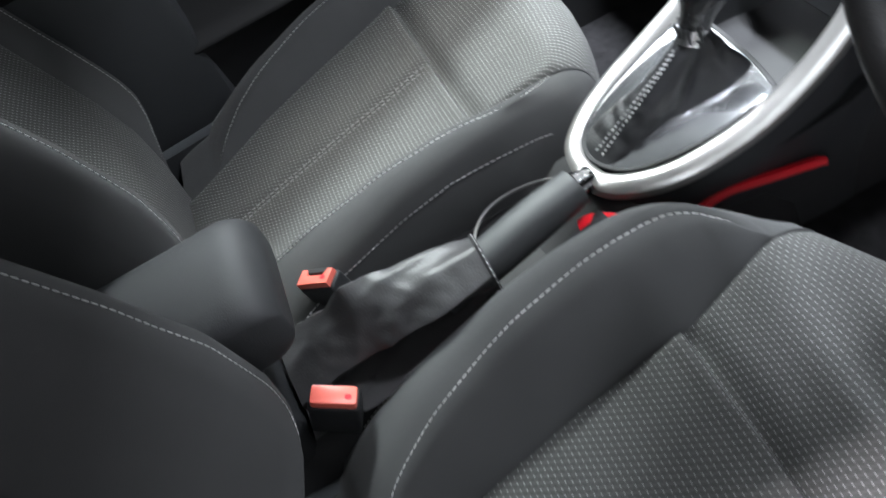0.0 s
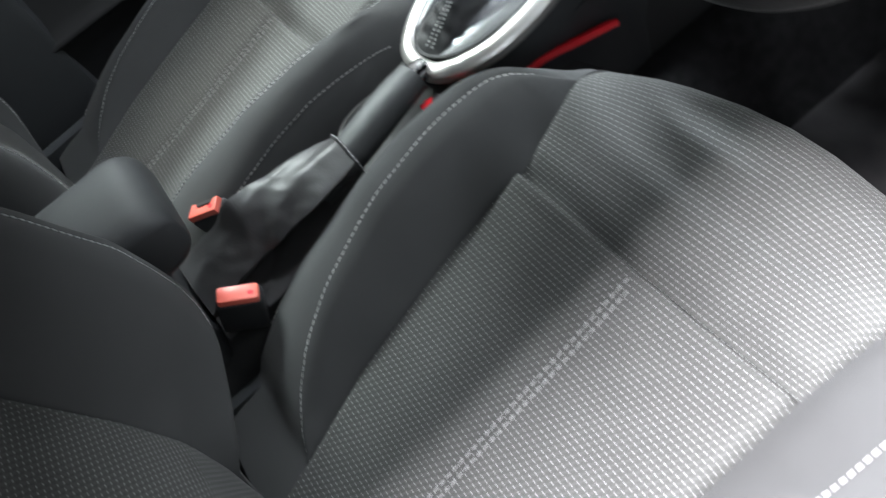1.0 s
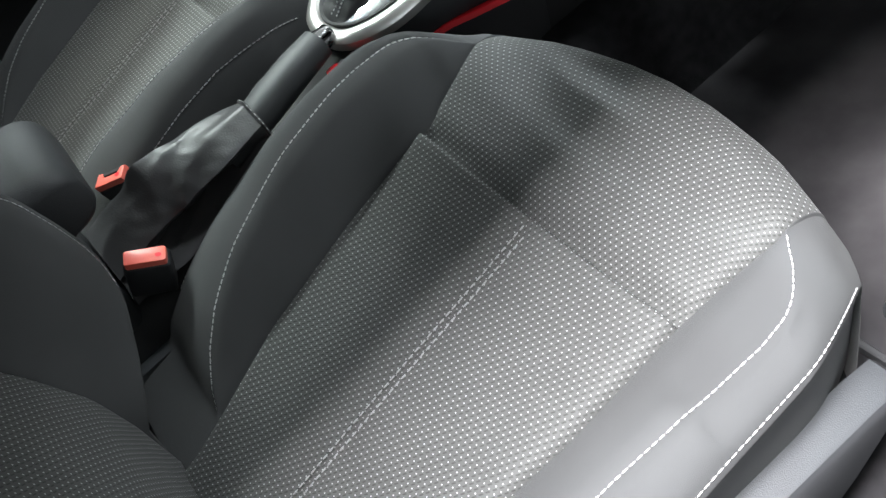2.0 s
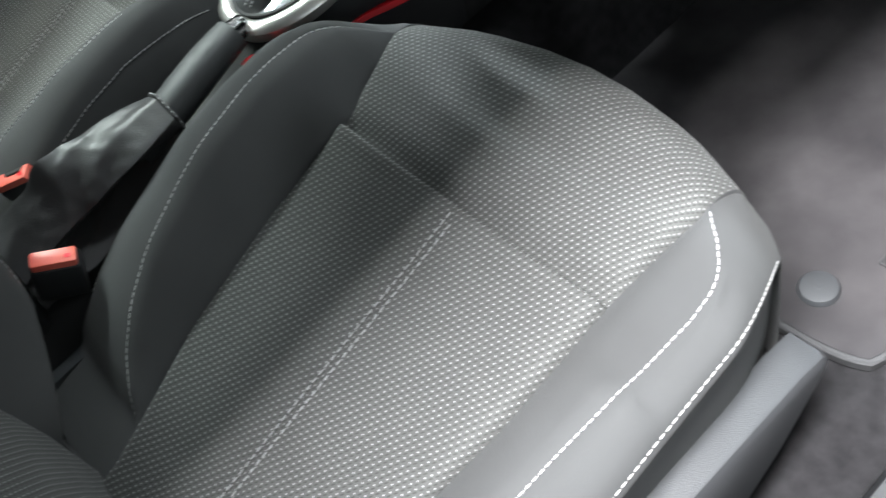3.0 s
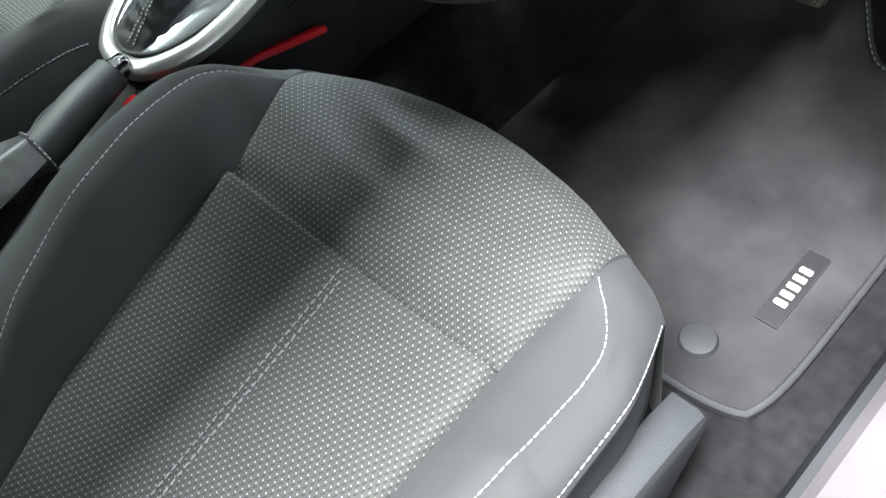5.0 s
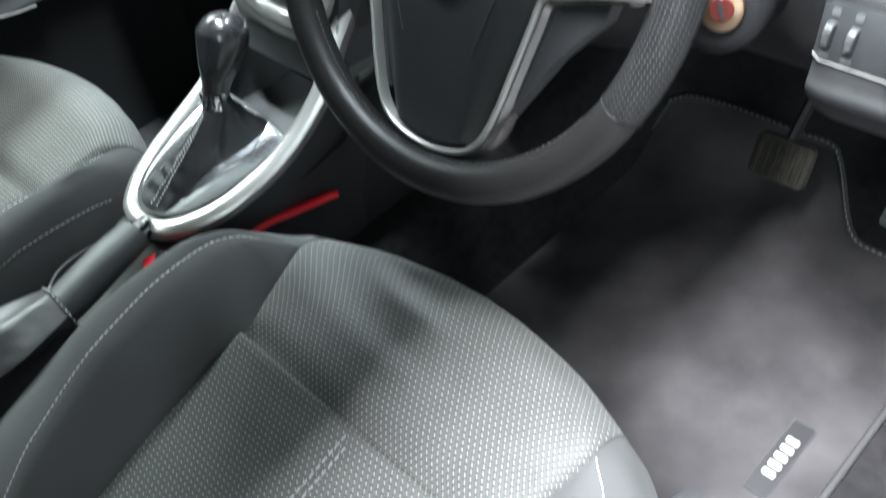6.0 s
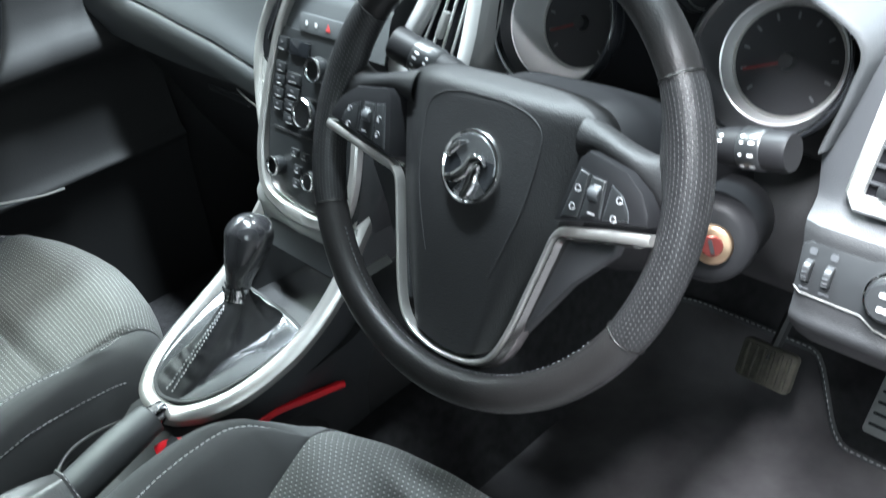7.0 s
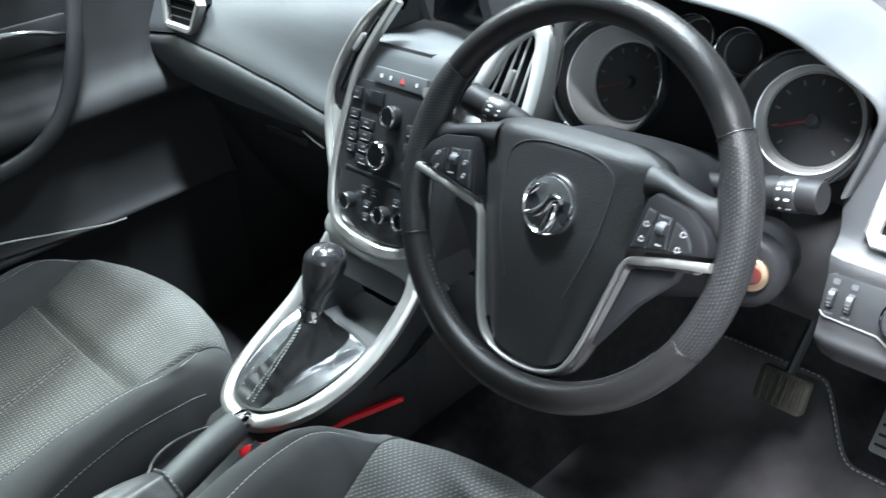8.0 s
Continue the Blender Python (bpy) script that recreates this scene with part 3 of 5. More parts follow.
for y, rise in ((-0.32, 0.0), (0.0, 0.0), (0.20, 0.0), (0.30, 0.012), (0.345, 0.035), (0.365, 0.055), (0.40, 0.066), (0.50, 0.080), (0.54, 0.078), (0.58, 0.06), (0.66, 0.06), (0.80, 0.06)):
    rows.append([(x * float(np.interp(y, [0.28, 0.40, 0.60], [1.0, 0.68, 0.62])), y, z + rise * smooth_step(0.05, 0.2, z)) for x, z in prof])
v, f = grid(rows)
body = mesh("body", v, f, DARK, console)

# silver surround: a U that widens forward and climbs to the stack
RING_MID = curve([(0.088, 0.640, 0.478), (0.094, 0.606, 0.450), (0.0970, 0.586, 0.424), (0.094, 0.548, 0.390), (0.088, 0.500, 0.362), (0.077, 0.445, 0.344), (0.060, 0.408, 0.336), (0.034, 0.383, 0.331), (0.0, 0.376, 0.329),
                  (-0.034, 0.383, 0.331), (-0.060, 0.408, 0.336), (-0.080, 0.450, 0.345), (-0.094, 0.502, 0.358), (-0.101, 0.545, 0.374), (-0.101, 0.580, 0.402), (-0.094, 0.612, 0.440), (-0.088, 0.640, 0.470)], 72)
sec = [(-0.0105, -0.004), (-0.0095, 0.001), (-0.006, 0.0035), (0.0, 0.0045), (0.006, 0.0035), (0.0095, 0.0), (0.0115, -0.008), (0.010, -0.014), (-0.0105, -0.012)]
ups = []
for k, p in enumerate(RING_MID):
    t = smooth_step(0.50, 0.60, p[1])
    ups.append(Vector((0.45 * math.copysign(1, p[0]) * smooth_step(0.0, 0.06, abs(p[0])), -0.25 - 0.9 * t, 1 - 0.6 * t)))
v, f = sweep(RING_MID, sec, up=lambda k: ups[k], scale=lambda q: (1 - 0.38 * smooth_step(0.60, 0.88, q), 1))
surround = part("surround", solid(v, f), SILVER, console, "satin silver trim ring")

# skirt under the ring, down to the tunnel
rows = []
for k in range(6):
    q = k / 5
    rows.append([(p[0] * (1.03 - 0.44 * smooth_step(0, 0.7, q)), p[1] + (0.0 if p[1] > 0.42 else 0.012 * q), (p[2] - 0.010) * (1 - q) + 0.16 * q) for p in RING_MID])
v, f = grid(rows)
mesh("skirt", v, f, PLASTIC, console)

# shifter plate: glossy, with a matt lower half
tray = [(p[0] * 0.93, p[1], min(p[2], 0.30 + 0.19 * (p[1] - 0.4)) - 0.004) for p in RING_MID]
verts = [Vector(p) for p in tray] + [Vector((0.0, 0.50, 0.305))]
faces = [(k, k + 1, len(tray)) for k in range(len(tray) - 1)] + [(len(tray) - 1, 0, len(tray))]
mesh("tray", verts, faces, DARK, console, smooth=False)
PLATE_M = Matrix.Translation((-0.006, 0.47, 0.349)) @ Euler((math.atan(0.19), 0, 0)).to_matrix().to_4x4()
pl = curve([(0.060, 0.0715), (0.068, 0.066), (0.071, 0.045), (0.069, 0.005), (0.058, -0.040), (0.038, -0.070), (0.002, -0.084), (-0.030, -0.072), (-0.052, -0.042), (-0.066, 0.0), (-0.076, 0.045), (-0.076, 0.070), (-0.070, 0.0775), (-0.03, 0.079), (0.02, 0.077)], 60, True)
part("shifter_plate", plate(pl, 0.004, PLATE_M, 0.001), MIRROR, console, "polished silver-grey shifter plate")
v, f = sweep([PLATE_M @ Vector((q[0] * 1.02, q[1] * 1.015, -0.001)) for q in pl], ring(0.0026, 0.002, n=8), closed=True)
part("plate_groove", solid(v, f), DARK, console)
part("selector_scale", plate(round_rect(0.018, 0.042, 0.003, 3), 0.0015, PLATE_M @ pose(0.021, 0.052, 0.0012, 0, 0, -6), 0.0005), BUTTON, console)
for k in range(3):
    part("marking", plate(round_rect(0.0075, 0.0022, 0.0006, 2), 0.0006, PLATE_M @ pose(0.023, 0.068 - 0.009 * k, 0.0018)), GREYPLASTIC, console)

# creased gaiter of the selector: a ridged tent over a long slot, slack at its upper corner
GN = 96
SLOT = curve([(0.010, -0.082), (0.027, -0.074), (0.0275, -0.045), (0.025, -0.012), (0.031, 0.012), (0.037, 0.045), (0.031, 0.073), (0.018, 0.073), (0.0, 0.071), (-0.028, 0.066), (-0.032, 0.035), (-0.034, 0.0), (-0.035, -0.035), (-0.029, -0.068), (-0.012, -0.081)], GN, True)
rows = []
for k in range(45):
    q = k / 44
    row = []
    for j in range(GN):
        bx, by = SLOT[j][0], SLOT[j][1]
        a = math.atan2(by - 0.01, (bx - 0.001) * 1.8)
        c, s = math.cos(a), math.sin(a)
        d = min(j, GN - j) / GN
        ridge = smooth_step(0.10, 0.0, d)
        corner = max(0.0, 1 - abs(a - 0.98) / 0.30)
        sag = 1.62 - 0.55 * ridge - 0.60 * corner + 0.35 * smooth_step(0.55, 0.30, abs(a - 0.98)) * (1 - corner)
        g = (1 - q) ** max(0.6, sag)
        p = Vector((bx * g + (0.007 + 0.0138 * c) * (1 - g), by * g + (0.046 + 0.0145 * s) * (1 - g), 0.052 * q))
        drift = noise.noise(Vector((p.x * 26 + 5.2, p.y * 30, p.z * 40)))
        body = math.sin(math.pi * min(1, q * 1.02)) ** 0.6
        # rolls across the low end beside the ridge, long pleats up to the collar
        low = smooth_step(0.0, -0.055, p.y) * (1 - ridge * 0.7)
        fold = 0.0075 * low * (abs(math.sin(math.pi * (p.y * 44 + p.z * 30 + 0.35 * c + 0.5 * drift))) - 0.5)
        fold += 0.0050 * (1 - ridge) * (abs(math.sin(2.5 * a + 1.6 * q + 1.3 * drift)) - 0.6) * smooth_step(-0.05, 0.03, p.y)
        fold += 0.0018 * (0.25 - abs(noise.noise(Vector((p.x * 70, p.y * 60 + 3.0, p.z * 80)))))
        row.append(PLATE_M @ (p + Vector((c, s * 0.6, 0.6)) * fold * body))
    rows.append(row)
v, f = grid(rows, True)
selector = thing("gear_selector", "automatic gear selector with glossy black knob and stitched vinyl gaiter", "gear lever", (0, 0.49, 0.35))
gaiter = mesh("gaiter", v, f, GAITER, selector, "creased black vinyl gaiter")
gaiter.data.set_sharp_from_angle(angle=radians(44))
for j in (GN - 2, 1):
    stitches("gaiter_stitching", [rows[k][j] for k in range(2, 42)], gaiter, (0.1, -0.6, 0.8), length=0.003, gap=0.0016, r=0.0007, lift=0.0010)
base = PLATE_M @ Vector((0.007, 0.046, 0.052))
HEAD_AT = Vector((0.001, 0.538, 0.468))
v, f = sweep(curve([base - Vector((0, 0.004, 0.008)), base, base.lerp(HEAD_AT, 0.22)], 8), ring(0.0132, 0.0140, 28))
part("collar", solid(v, f), CHROME, selector, "chrome collar")


def knob_size(q):
    xs = [0, 0.10, 0.22, 0.32, 0.42, 0.52, 0.60, 0.68, 0.76, 0.84, 0.92, 0.97, 1.0]
    return (float(np.interp(q, xs, [0.69, 0.70, 0.76, 0.90, 1.10, 1.27, 1.37, 1.42, 1.38, 1.24, 0.95, 0.62, 0.05])), float(np.interp(q, xs, [0.74, 0.75, 0.80, 0.93, 1.12, 1.28, 1.38, 1.42, 1.38, 1.24, 0.95, 0.62, 0.05])))


low = base.lerp(HEAD_AT, 0.10)
spine = curve([low, base.lerp(HEAD_AT, 0.45) + Vector((0.002, -0.003, 0)), HEAD_AT, HEAD_AT + Vector((-0.003, 0.008, 0.025))], 44)
v, f = sweep(spine, ring(0.0190, 0.0200, 28), up=(0, -0.75, 0.5), scale=knob_size)
knob = part("knob", solid(v, f), KNOB, selector, "polished black selector knob")
v, f = sweep([HEAD_AT + Vector(d) for d in ((0.0165, -0.010, -0.024), (0.0190, -0.011, -0.012), (0.0195, -0.010, 0.002), (0.0155, -0.006, 0.0165), (0.008, 0.002, 0.0255))], ring(0.0014, n=6))
part("seam", solid(v, f), CHROME, knob)
# small flutes of the collar
for k in range(9):
    a = 2 * math.pi * k / 9
    p = base + Vector((0.0134 * math.cos(a), 0.0134 * math.sin(a), 0.004))
    part("flute", box(p, (0.0028, 0.0028, 0.016), 0.001, 1), BUTTON, selector)

# stub that carries the cup holder beside the handbrake
cup = curve([(-0.006, 0.250, 0.288), (-0.036, 0.262, 0.289), (-0.056, 0.285, 0.290), (-0.060, 0.318, 0.291), (-0.050, 0.350, 0.292), (-0.030, 0.368, 0.294)], 24)
v, f = sweep(cup, ring(0.0018, n=8))
part("cup_rim", solid(v, f), SATINGREY, console, "thin bright rim of the side pocket")
bed = curve([(-0.088, 0.20), (-0.090, 0.30), (-0.085, 0.37), (-0.02, 0.385), (0.075, 0.37), (0.085, 0.30), (0.083, 0.20), (0.0, 0.17)], 40, True)
part("handbrake_bed", plate([(q[0], q[1]) for q in bed], 0.05, Matrix.Translation((0, 0, 0.268)), 0.006), DARK, console)
part("side_pocket", plate(round_rect(0.032, 0.10, 0.015, 5, -0.050, 0.315), 0.002, Matrix.Translation((0, 0, 0.2705))), DARK, console)
v, f = sweep([(0.066, 0.285, 0.276), (0.067, 0.30, 0.286), (0.066, 0.33, 0.296), (0.060, 0.37, 0.305)], ring(0.018, 0.022, 12), scale=lambda q: (1, 0.6 + 0.4 * q))
part("grey_side_panel", solid(v, f), GREYPLASTIC, console, "grey plastic cheek beside the handbrake")

# handbrake
brake = thing("handbrake", "black handbrake lever with creased vinyl gaiter and chrome button", "handbrake", (0.04, 0.2, 0.27))
axis = curve([(0.050, 0.205, 0.318), (0.046, 0.26, 0.329), (0.039, 0.315, 0.339), (0.032, 0.357, 0.343)], 20)
v, f = sweep(axis, ring(0.0185, 0.0170, 20, 0.8), scale=lambda q: (1.0 + 0.14 * math.sin(math.pi * q), 1.0 + 0.10 * math.sin(math.pi * q) - 0.08 * q))
part("grip", solid(v, f), GRIP, brake, "moulded black grip")
v, f = lathe([(0.0, 0.014), (0.010, 0.0135), (0.012, 0.011), (0.0125, 0.0), (0.0135, -0.004)], (0.0315, 0.361, 0.343), (-0.13, 0.99, -0.04), 24)
part("release_button", solid(v, f), CHROME, brake, "chrome release button")
# gaiter: a slack tent of flat panels, from the base plate up to the gathered hem
tent = [
    (0.040, [(-0.048, 0.258), (-0.028, 0.298), (0.008, 0.294), (0.046, 0.276), (0.044, 0.268), (0.076, 0.262), (0.020, 0.256)]),
    (0.104, [(-0.048, 0.266), (0.006, 0.334), (0.026, 0.320), (0.052, 0.298), (0.030, 0.280), (0.080, 0.266), (0.020, 0.258)]),
    (0.128, [(-0.044, 0.268), (0.014, 0.356), (0.034, 0.334), (0.058, 0.304), (0.028, 0.284), (0.080, 0.270), (0.020, 0.259)]),
    (0.162, [(-0.032, 0.272), (0.012, 0.351), (0.042, 0.342), (0.074, 0.320), (0.036, 0.296), (0.081, 0.277), (0.026, 0.262)]),
    (0.205, [(-0.008, 0.288), (0.014, 0.346), (0.046, 0.349), (0.083, 0.333), (0.046, 0.306), (0.078, 0.292), (0.036, 0.278)]),
    (0.254, [(0.024, 0.311), (0.019, 0.337), (0.046, 0.349), (0.075, 0.338), (0.078, 0.323), (0.066, 0.312), (0.046, 0.308)]),
]
for y, line in tent:
    (x0, z0), (x1, z1) = line[:2]
    line.insert(1, ((x0 + x1) / 2 - 0.005, (z0 + z1) / 2))
n = 56
rows = []
for k in range(n + 1):
    y = 0.040 + 0.214 * k / n
    row = []
    for j in range(72):
        c, q = divmod(j, 9)
        x0, z0, x1, z1 = (float(np.interp(y, [t[0] for t in tent], [t[1][i % 8][d] for t in tent])) for i in (c, c + 1) for d in (0, 1))
        q /= 9
        row.append(Vector((x0 + (x1 - x0) * q, y, z0 + (z1 - z0) * q)))
    rows.append(row)
for turn in range(1):
    rows = [[(p if k in (0, n) else p * 0.4 + (rows[k - 1][j] + rows[k + 1][j]) * 0.15 + (rows[k][j - 1] + rows[k][(j + 1) % 72]) * 0.15) for j, p in enumerate(row)] for k, row in enumerate(rows)]
for k, row in enumerate(rows):
    mid = sum(row, Vector()) / 72
    for j, p in enumerate(row):
        fold = 0.0095 * (0.30 - abs(noise.noise(Vector((p.x * 22 + 1.3, p.y * 13 + 0.4 + p.x * 14, p.z * 13)))))
        if 44 <= j < 64:
            fold += 0.007 * (abs(math.sin(math.pi * (j / 5.5 + p.y * 16))) - 0.5)
        fold += 0.0028 * (0.3 - abs(noise.noise(Vector((p.x * 62 - p.y * 30, p.y * 40 + 7.3, p.z * 45)))))
        row[j] = p + (p - mid).normalized() * fold * math.sin(math.pi * min(1, 0.05 + 0.93 * k / n)) ** 0.5
v, f = grid(rows, True)
f += [tuple(range(72)), tuple(range(n * 72, n * 72 + 72))]
hbg = mesh("gaiter", v, f, VINYL, brake, "creased black vinyl gaiter")
hbg.data.set_sharp_from_angle(angle=radians(34))
v, f = sweep([p + (p - sum(rows[-1], Vector()) / 72).normalized() * 0.0005 for p in rows[-1]], ring(0.0024, n=6), closed=True, up=(0, 1, 0))
part("gathered_hem", solid(v, f), VINYL, brake)
stitches("hem_stitching", [p + (p - sum(rows[-1], Vector()) / 72).normalized() * 0.003 for p in rows[-1]], brake, (0, 1, 0.3), length=0.003, gap=0.004, r=0.0007)

# armrest box between the seats
arm = thing("armrest", "black padded armrest between the front seats", "armrest", (0.01, -0.1, 0.25))
rows = []
for y, z1, z0 in [(0.088 - 0.036 * (1 - math.cos(math.pi / 2 * k / 8)), 0, 0) for k in range(9)] + [(0.0, 0, 0), (-0.1, 0, 0), (-0.3, 0, 0)]:
    q = min(1.0, (0.088 - y) / 0.036)
    swell = (1 - (1 - q) ** 2.2) ** 0.5
    z1 = 0.400 + 0.040 * (0.28 + 0.72 * swell)
    z0 = 0.400 - (0.034 + 0.040 * smooth_step(0.06, -0.06, y)) * (0.35 + 0.65 * swell)
    w = 0.072 * (0.82 + 0.18 * swell)
    rows.append([(0.010 + w * a, y, (z1 + z0) / 2 + (z1 - z0) / 2 * b) for a, b in round_rect(2, 2, 0.42, 7)])
v, f = grid(rows, True)
f.append(tuple(range(len(rows[0]))))
part("lid", solid(v, f), material("armrest_vinyl", (0.028, 0.029, 0.031), 0.6, spec=0.35, scale=9, bump=0.5, bump_scale=800), arm, "padded grey-black lid")
part("box", box((0.01, -0.145, 0.29), (0.134, 0.36, 0.19), 0.014, 3), PLASTIC, arm, "black plastic storage box")

# belt buckles


def buckle(label, at, m, notched):
    ob = thing("seat_belt_buckle", label, "seat belt buckle", group="belt buckles", m=Matrix.Translation(at) @ m)
    part("shell", box((0, 0, -0.024), (0.047, 0.024, 0.046), 0.004, 3), PLASTIC, ob, "black plastic shell", local=True)
    if notched:
        face = [(-0.021, -0.0105), (0.021, -0.0105), (0.021, 0.0085), (0.0145, 0.0085), (0.0105, 0.0005), (-0.0105, 0.0005), (-0.0145, 0.0085), (-0.021, 0.0085)]
    else:
        face = round_rect(0.042, 0.019, 0.003, 3, 0, -0.001)
    button = part("press_button", plate(face, 0.009, pose(0, 0, 0.006), 0.0016), BUCKLE, ob, "orange-red press button", local=True)
    part("press_mark", plate(round_rect(0.006, 0.005, 0.002, 2), 0.0006, pose(0.013, -0.003, 0.0064)), RED, button, "small red press mark", local=True)
    part("slot", box((0, 0.0068, 0.0015), (0.034, 0.0060, 0.006), 0.001, 1), DARK, ob, local=True)
    v, f = sweep([(0, 0, -0.045), (0, 0.004, -0.07), (0, 0.004, -0.10)], ring(0.016, 0.004, 10))
    part("stalk", solid(v, f), PLASTIC, ob, local=True)
    return ob


buckle("red seat belt buckle beside the driver's seat", (0.078, 0.079, 0.302), pose(0, 0, 0, 4, 22, 68), False)
buckle("red seat belt buckle beside the passenger seat", (-0.079, 0.098, 0.297), pose(0, 0, 0, 4, -10, 50), True)

# red bar lying beside the console
bar = thing("red_bar", "bright red plastic strip lying between seat and console", "strip", (0.065, 0.45, 0.29))
section = [(-0.0038, -0.0040), (-0.0038, 0.0030), (-0.0028, 0.0040), (0.0028, 0.0040), (0.0038, 0.0030), (0.0038, -0.0040)]
v, f = sweep(curve([(0.066, 0.415, 0.210), (0.069, 0.445, 0.272), (0.071, 0.473, 0.286), (0.0718, 0.520, 0.275), (0.0725, 0.568, 0.263)], 18), section)
part("strip", solid(v, f), RED, bar)
v, f = sweep(curve([(0.052, 0.345, 0.313), (0.055, 0.356, 0.316), (0.061, 0.374, 0.309), (0.064, 0.392, 0.286), (0.065, 0.398, 0.21)], 14), section, scale=lambda q: (2.0 - 0.7 * q, 1.5 - 0.3 * q))
part("bent_end", solid(v, f), RED, bar)
v, f = sweep([(0.0725, 0.564, 0.2635), (0.0735, 0.570, 0.262), (0.0740, 0.573, 0.261)], ring(0.0046, n=10))
part("tip", solid(v, f), RED, bar)

# ---- floor mat ----
mat = thing("floor_mat", "dusty grey felt floor mat with stitched edge and white lettered badge", "car mat", (0.42, 0.8, 0))


def mat_height(x, y):
    return floor_height(max(x, 0.17), y) + 0.013 + 0.0015 * noise.noise(Vector((x * 14, y * 14, 0)))


xs = [0.135 + 0.502 * k / 40 for k in range(41)]
rows = []
for j in range(41):
    q = j / 40
    row = []
    for i in range(41):
        p = i / 40
        # rounded corners by the squircle map
        u, w = 2 * p - 1, 2 * q - 1
        k = 0.06
        uu = u * (1 - k * abs(w) ** 8 * abs(u) ** 3)
        ww = w * (1 - k * 0.8 * abs(u) ** 8 * abs(w) ** 3)
        x, y = 0.387 + 0.252 * uu, 0.862 + 0.298 * ww
        if y > 0.95 and x > 0.40:
            y -= 0.075 * smooth_step(0.95, 1.14, y) * smooth_step(0.40, 0.50, x)
        row.append((x, y, mat_height(x, y)))
    rows.append(row)
v, f = grid(rows)
mesh("felt", v, f, MATFELT, mat, "dusty grey felt")
rim = rows[0] + [r[-1] for r in rows[1:]] + rows[-1][-2::-1] + [r[0] for r in rows[-2:0:-1]]
v, f = sweep(rim, [(-0.004, -0.010), (-0.004, 0.001), (-0.002, 0.003), (0.002, 0.003), (0.004, 0.001), (0.004, -0.010)], closed=True)
part("binding", solid(v, f), MATEDGE, mat, "dark bound edge")
front = rows[-1]
stitches("edge_stitching", [(p[0], p[1] - 0.004, p[2] + 0.003) for p in front], mat, (0, -0.4, 1), length=0.006, gap=0.003, r=0.0008, mat=THREAD2)
stitches("side_stitching", [(r[-1][0] - 0.005, r[-1][1], r[-1][2] + 0.002) for r in rows[3:38]], mat, (0, 0, 1), length=0.006, gap=0.003, r=0.0006, mat=MATEDGE)
v, f = lathe([(0.0, 0.0085), (0.015, 0.0085), (0.0195, 0.0075), (0.0215, 0.004), (0.022, 0.0)], (0.5385, 0.621, 0.0005), (0, 0, 1), 32)
part("fixing_button", solid(v, f), GREYPLASTIC, mat, "grey plastic fixing button")
v, f = lathe([(0.0, 0.0), (0.004, 0.0), (0.0045, -0.001)], (0.5385, 0.621, 0.0093), (0, 0, 1), 16)
part("button_dimple", solid(v, f), GREYPLASTIC, mat)
BADGE = Matrix.Translation((0.581, 0.738, 0.005)) @ Matrix.Rotation(radians(90), 4, "Z")
badge = part("badge", plate(round_rect(0.112, 0.027, 0.001, 1), 0.003, BADGE, 0.0005), BADGEFELT, mat, "sewn dark badge with white bars")
rim2 = [BADGE @ Vector((u, w, 0.0002)) for u, w in round_rect(0.112, 0.027, 0.001, 1)]
v, f = sweep(rim2, ring(0.0009, n=6), closed=True)
part("badge_edge", solid(v, f), MATEDGE, badge)
for k in range(5):
    part("white_bar", plate(round_rect(0.0078, 0.0150, 0.0015, 2), 0.0008, BADGE @ pose(-0.026 + 0.013 * k, 0, 0.0012)), WHITE, badge)

# ---- door sill ----
sill = thing("door_sill", "pale pinkish grey door sill plate with dark seal", "door sill", (0.73, 0.4, 0), kind="structure")
sec = [(-0.024, -0.02), (-0.024, 0.035), (-0.012, 0.050), (0.02, 0.054), (0.05, 0.05), (0.07, 0.03), (0.075, -0.12), (-0.02, -0.12)]
v, f = sweep([(0.737, y, 0.02) for y in (-0.7, -0.2, 0.3, 0.8, 1.2)], sec)
part("plate", solid(v, f), SILL, sill)
v, f = sweep([(0.707, -0.7, 0.0), (0.707, 0.3, 0.0), (0.707, 1.2, 0.0)], [(-0.012, -0.03), (-0.011, 0.03), (-0.004, 0.045), (0.006, 0.045), (0.012, 0.03), (0.012, -0.03)])
part("seal", solid(v, f), PLASTIC, sill, "black plastic inner edge")

# ---- dashboard ----
dash = thing("dashboard", "dark grey soft-touch dashboard with silver centre stack and vents", "dashboard", (0, 0.9, 0.5))


def crease(x):
    return float(np.interp(x, [-0.70, -0.58, -0.43, -0.28, -0.17], [0.605, 0.622, 0.612, 0.592, 0.566]))


def passenger_section(x):
    c = crease(x)
    bow = 0.012 * math.sin(math.pi * (x + 0.7) / 0.6)
    return [(x, 1.20, 0.80), (x, 1.02, 0.798), (x, 0.90, 0.785), (x, 0.83, 0.760), (x, 0.785, 0.725), (x, 0.752 - bow, 0.685), (x, 0.728 - bow, c + 0.04), (x, 0.712 - bow, c + 0.012), (x, 0.708 - bow, c)]


xs = [-0.70 + 0.58 * k / 36 for k in range(37)]
v, f = grid([curve(passenger_section(x), 30) for x in xs])
mesh("upper_panel", v, f, SOFT, dash, "grained dark grey upper panel")
rows = []
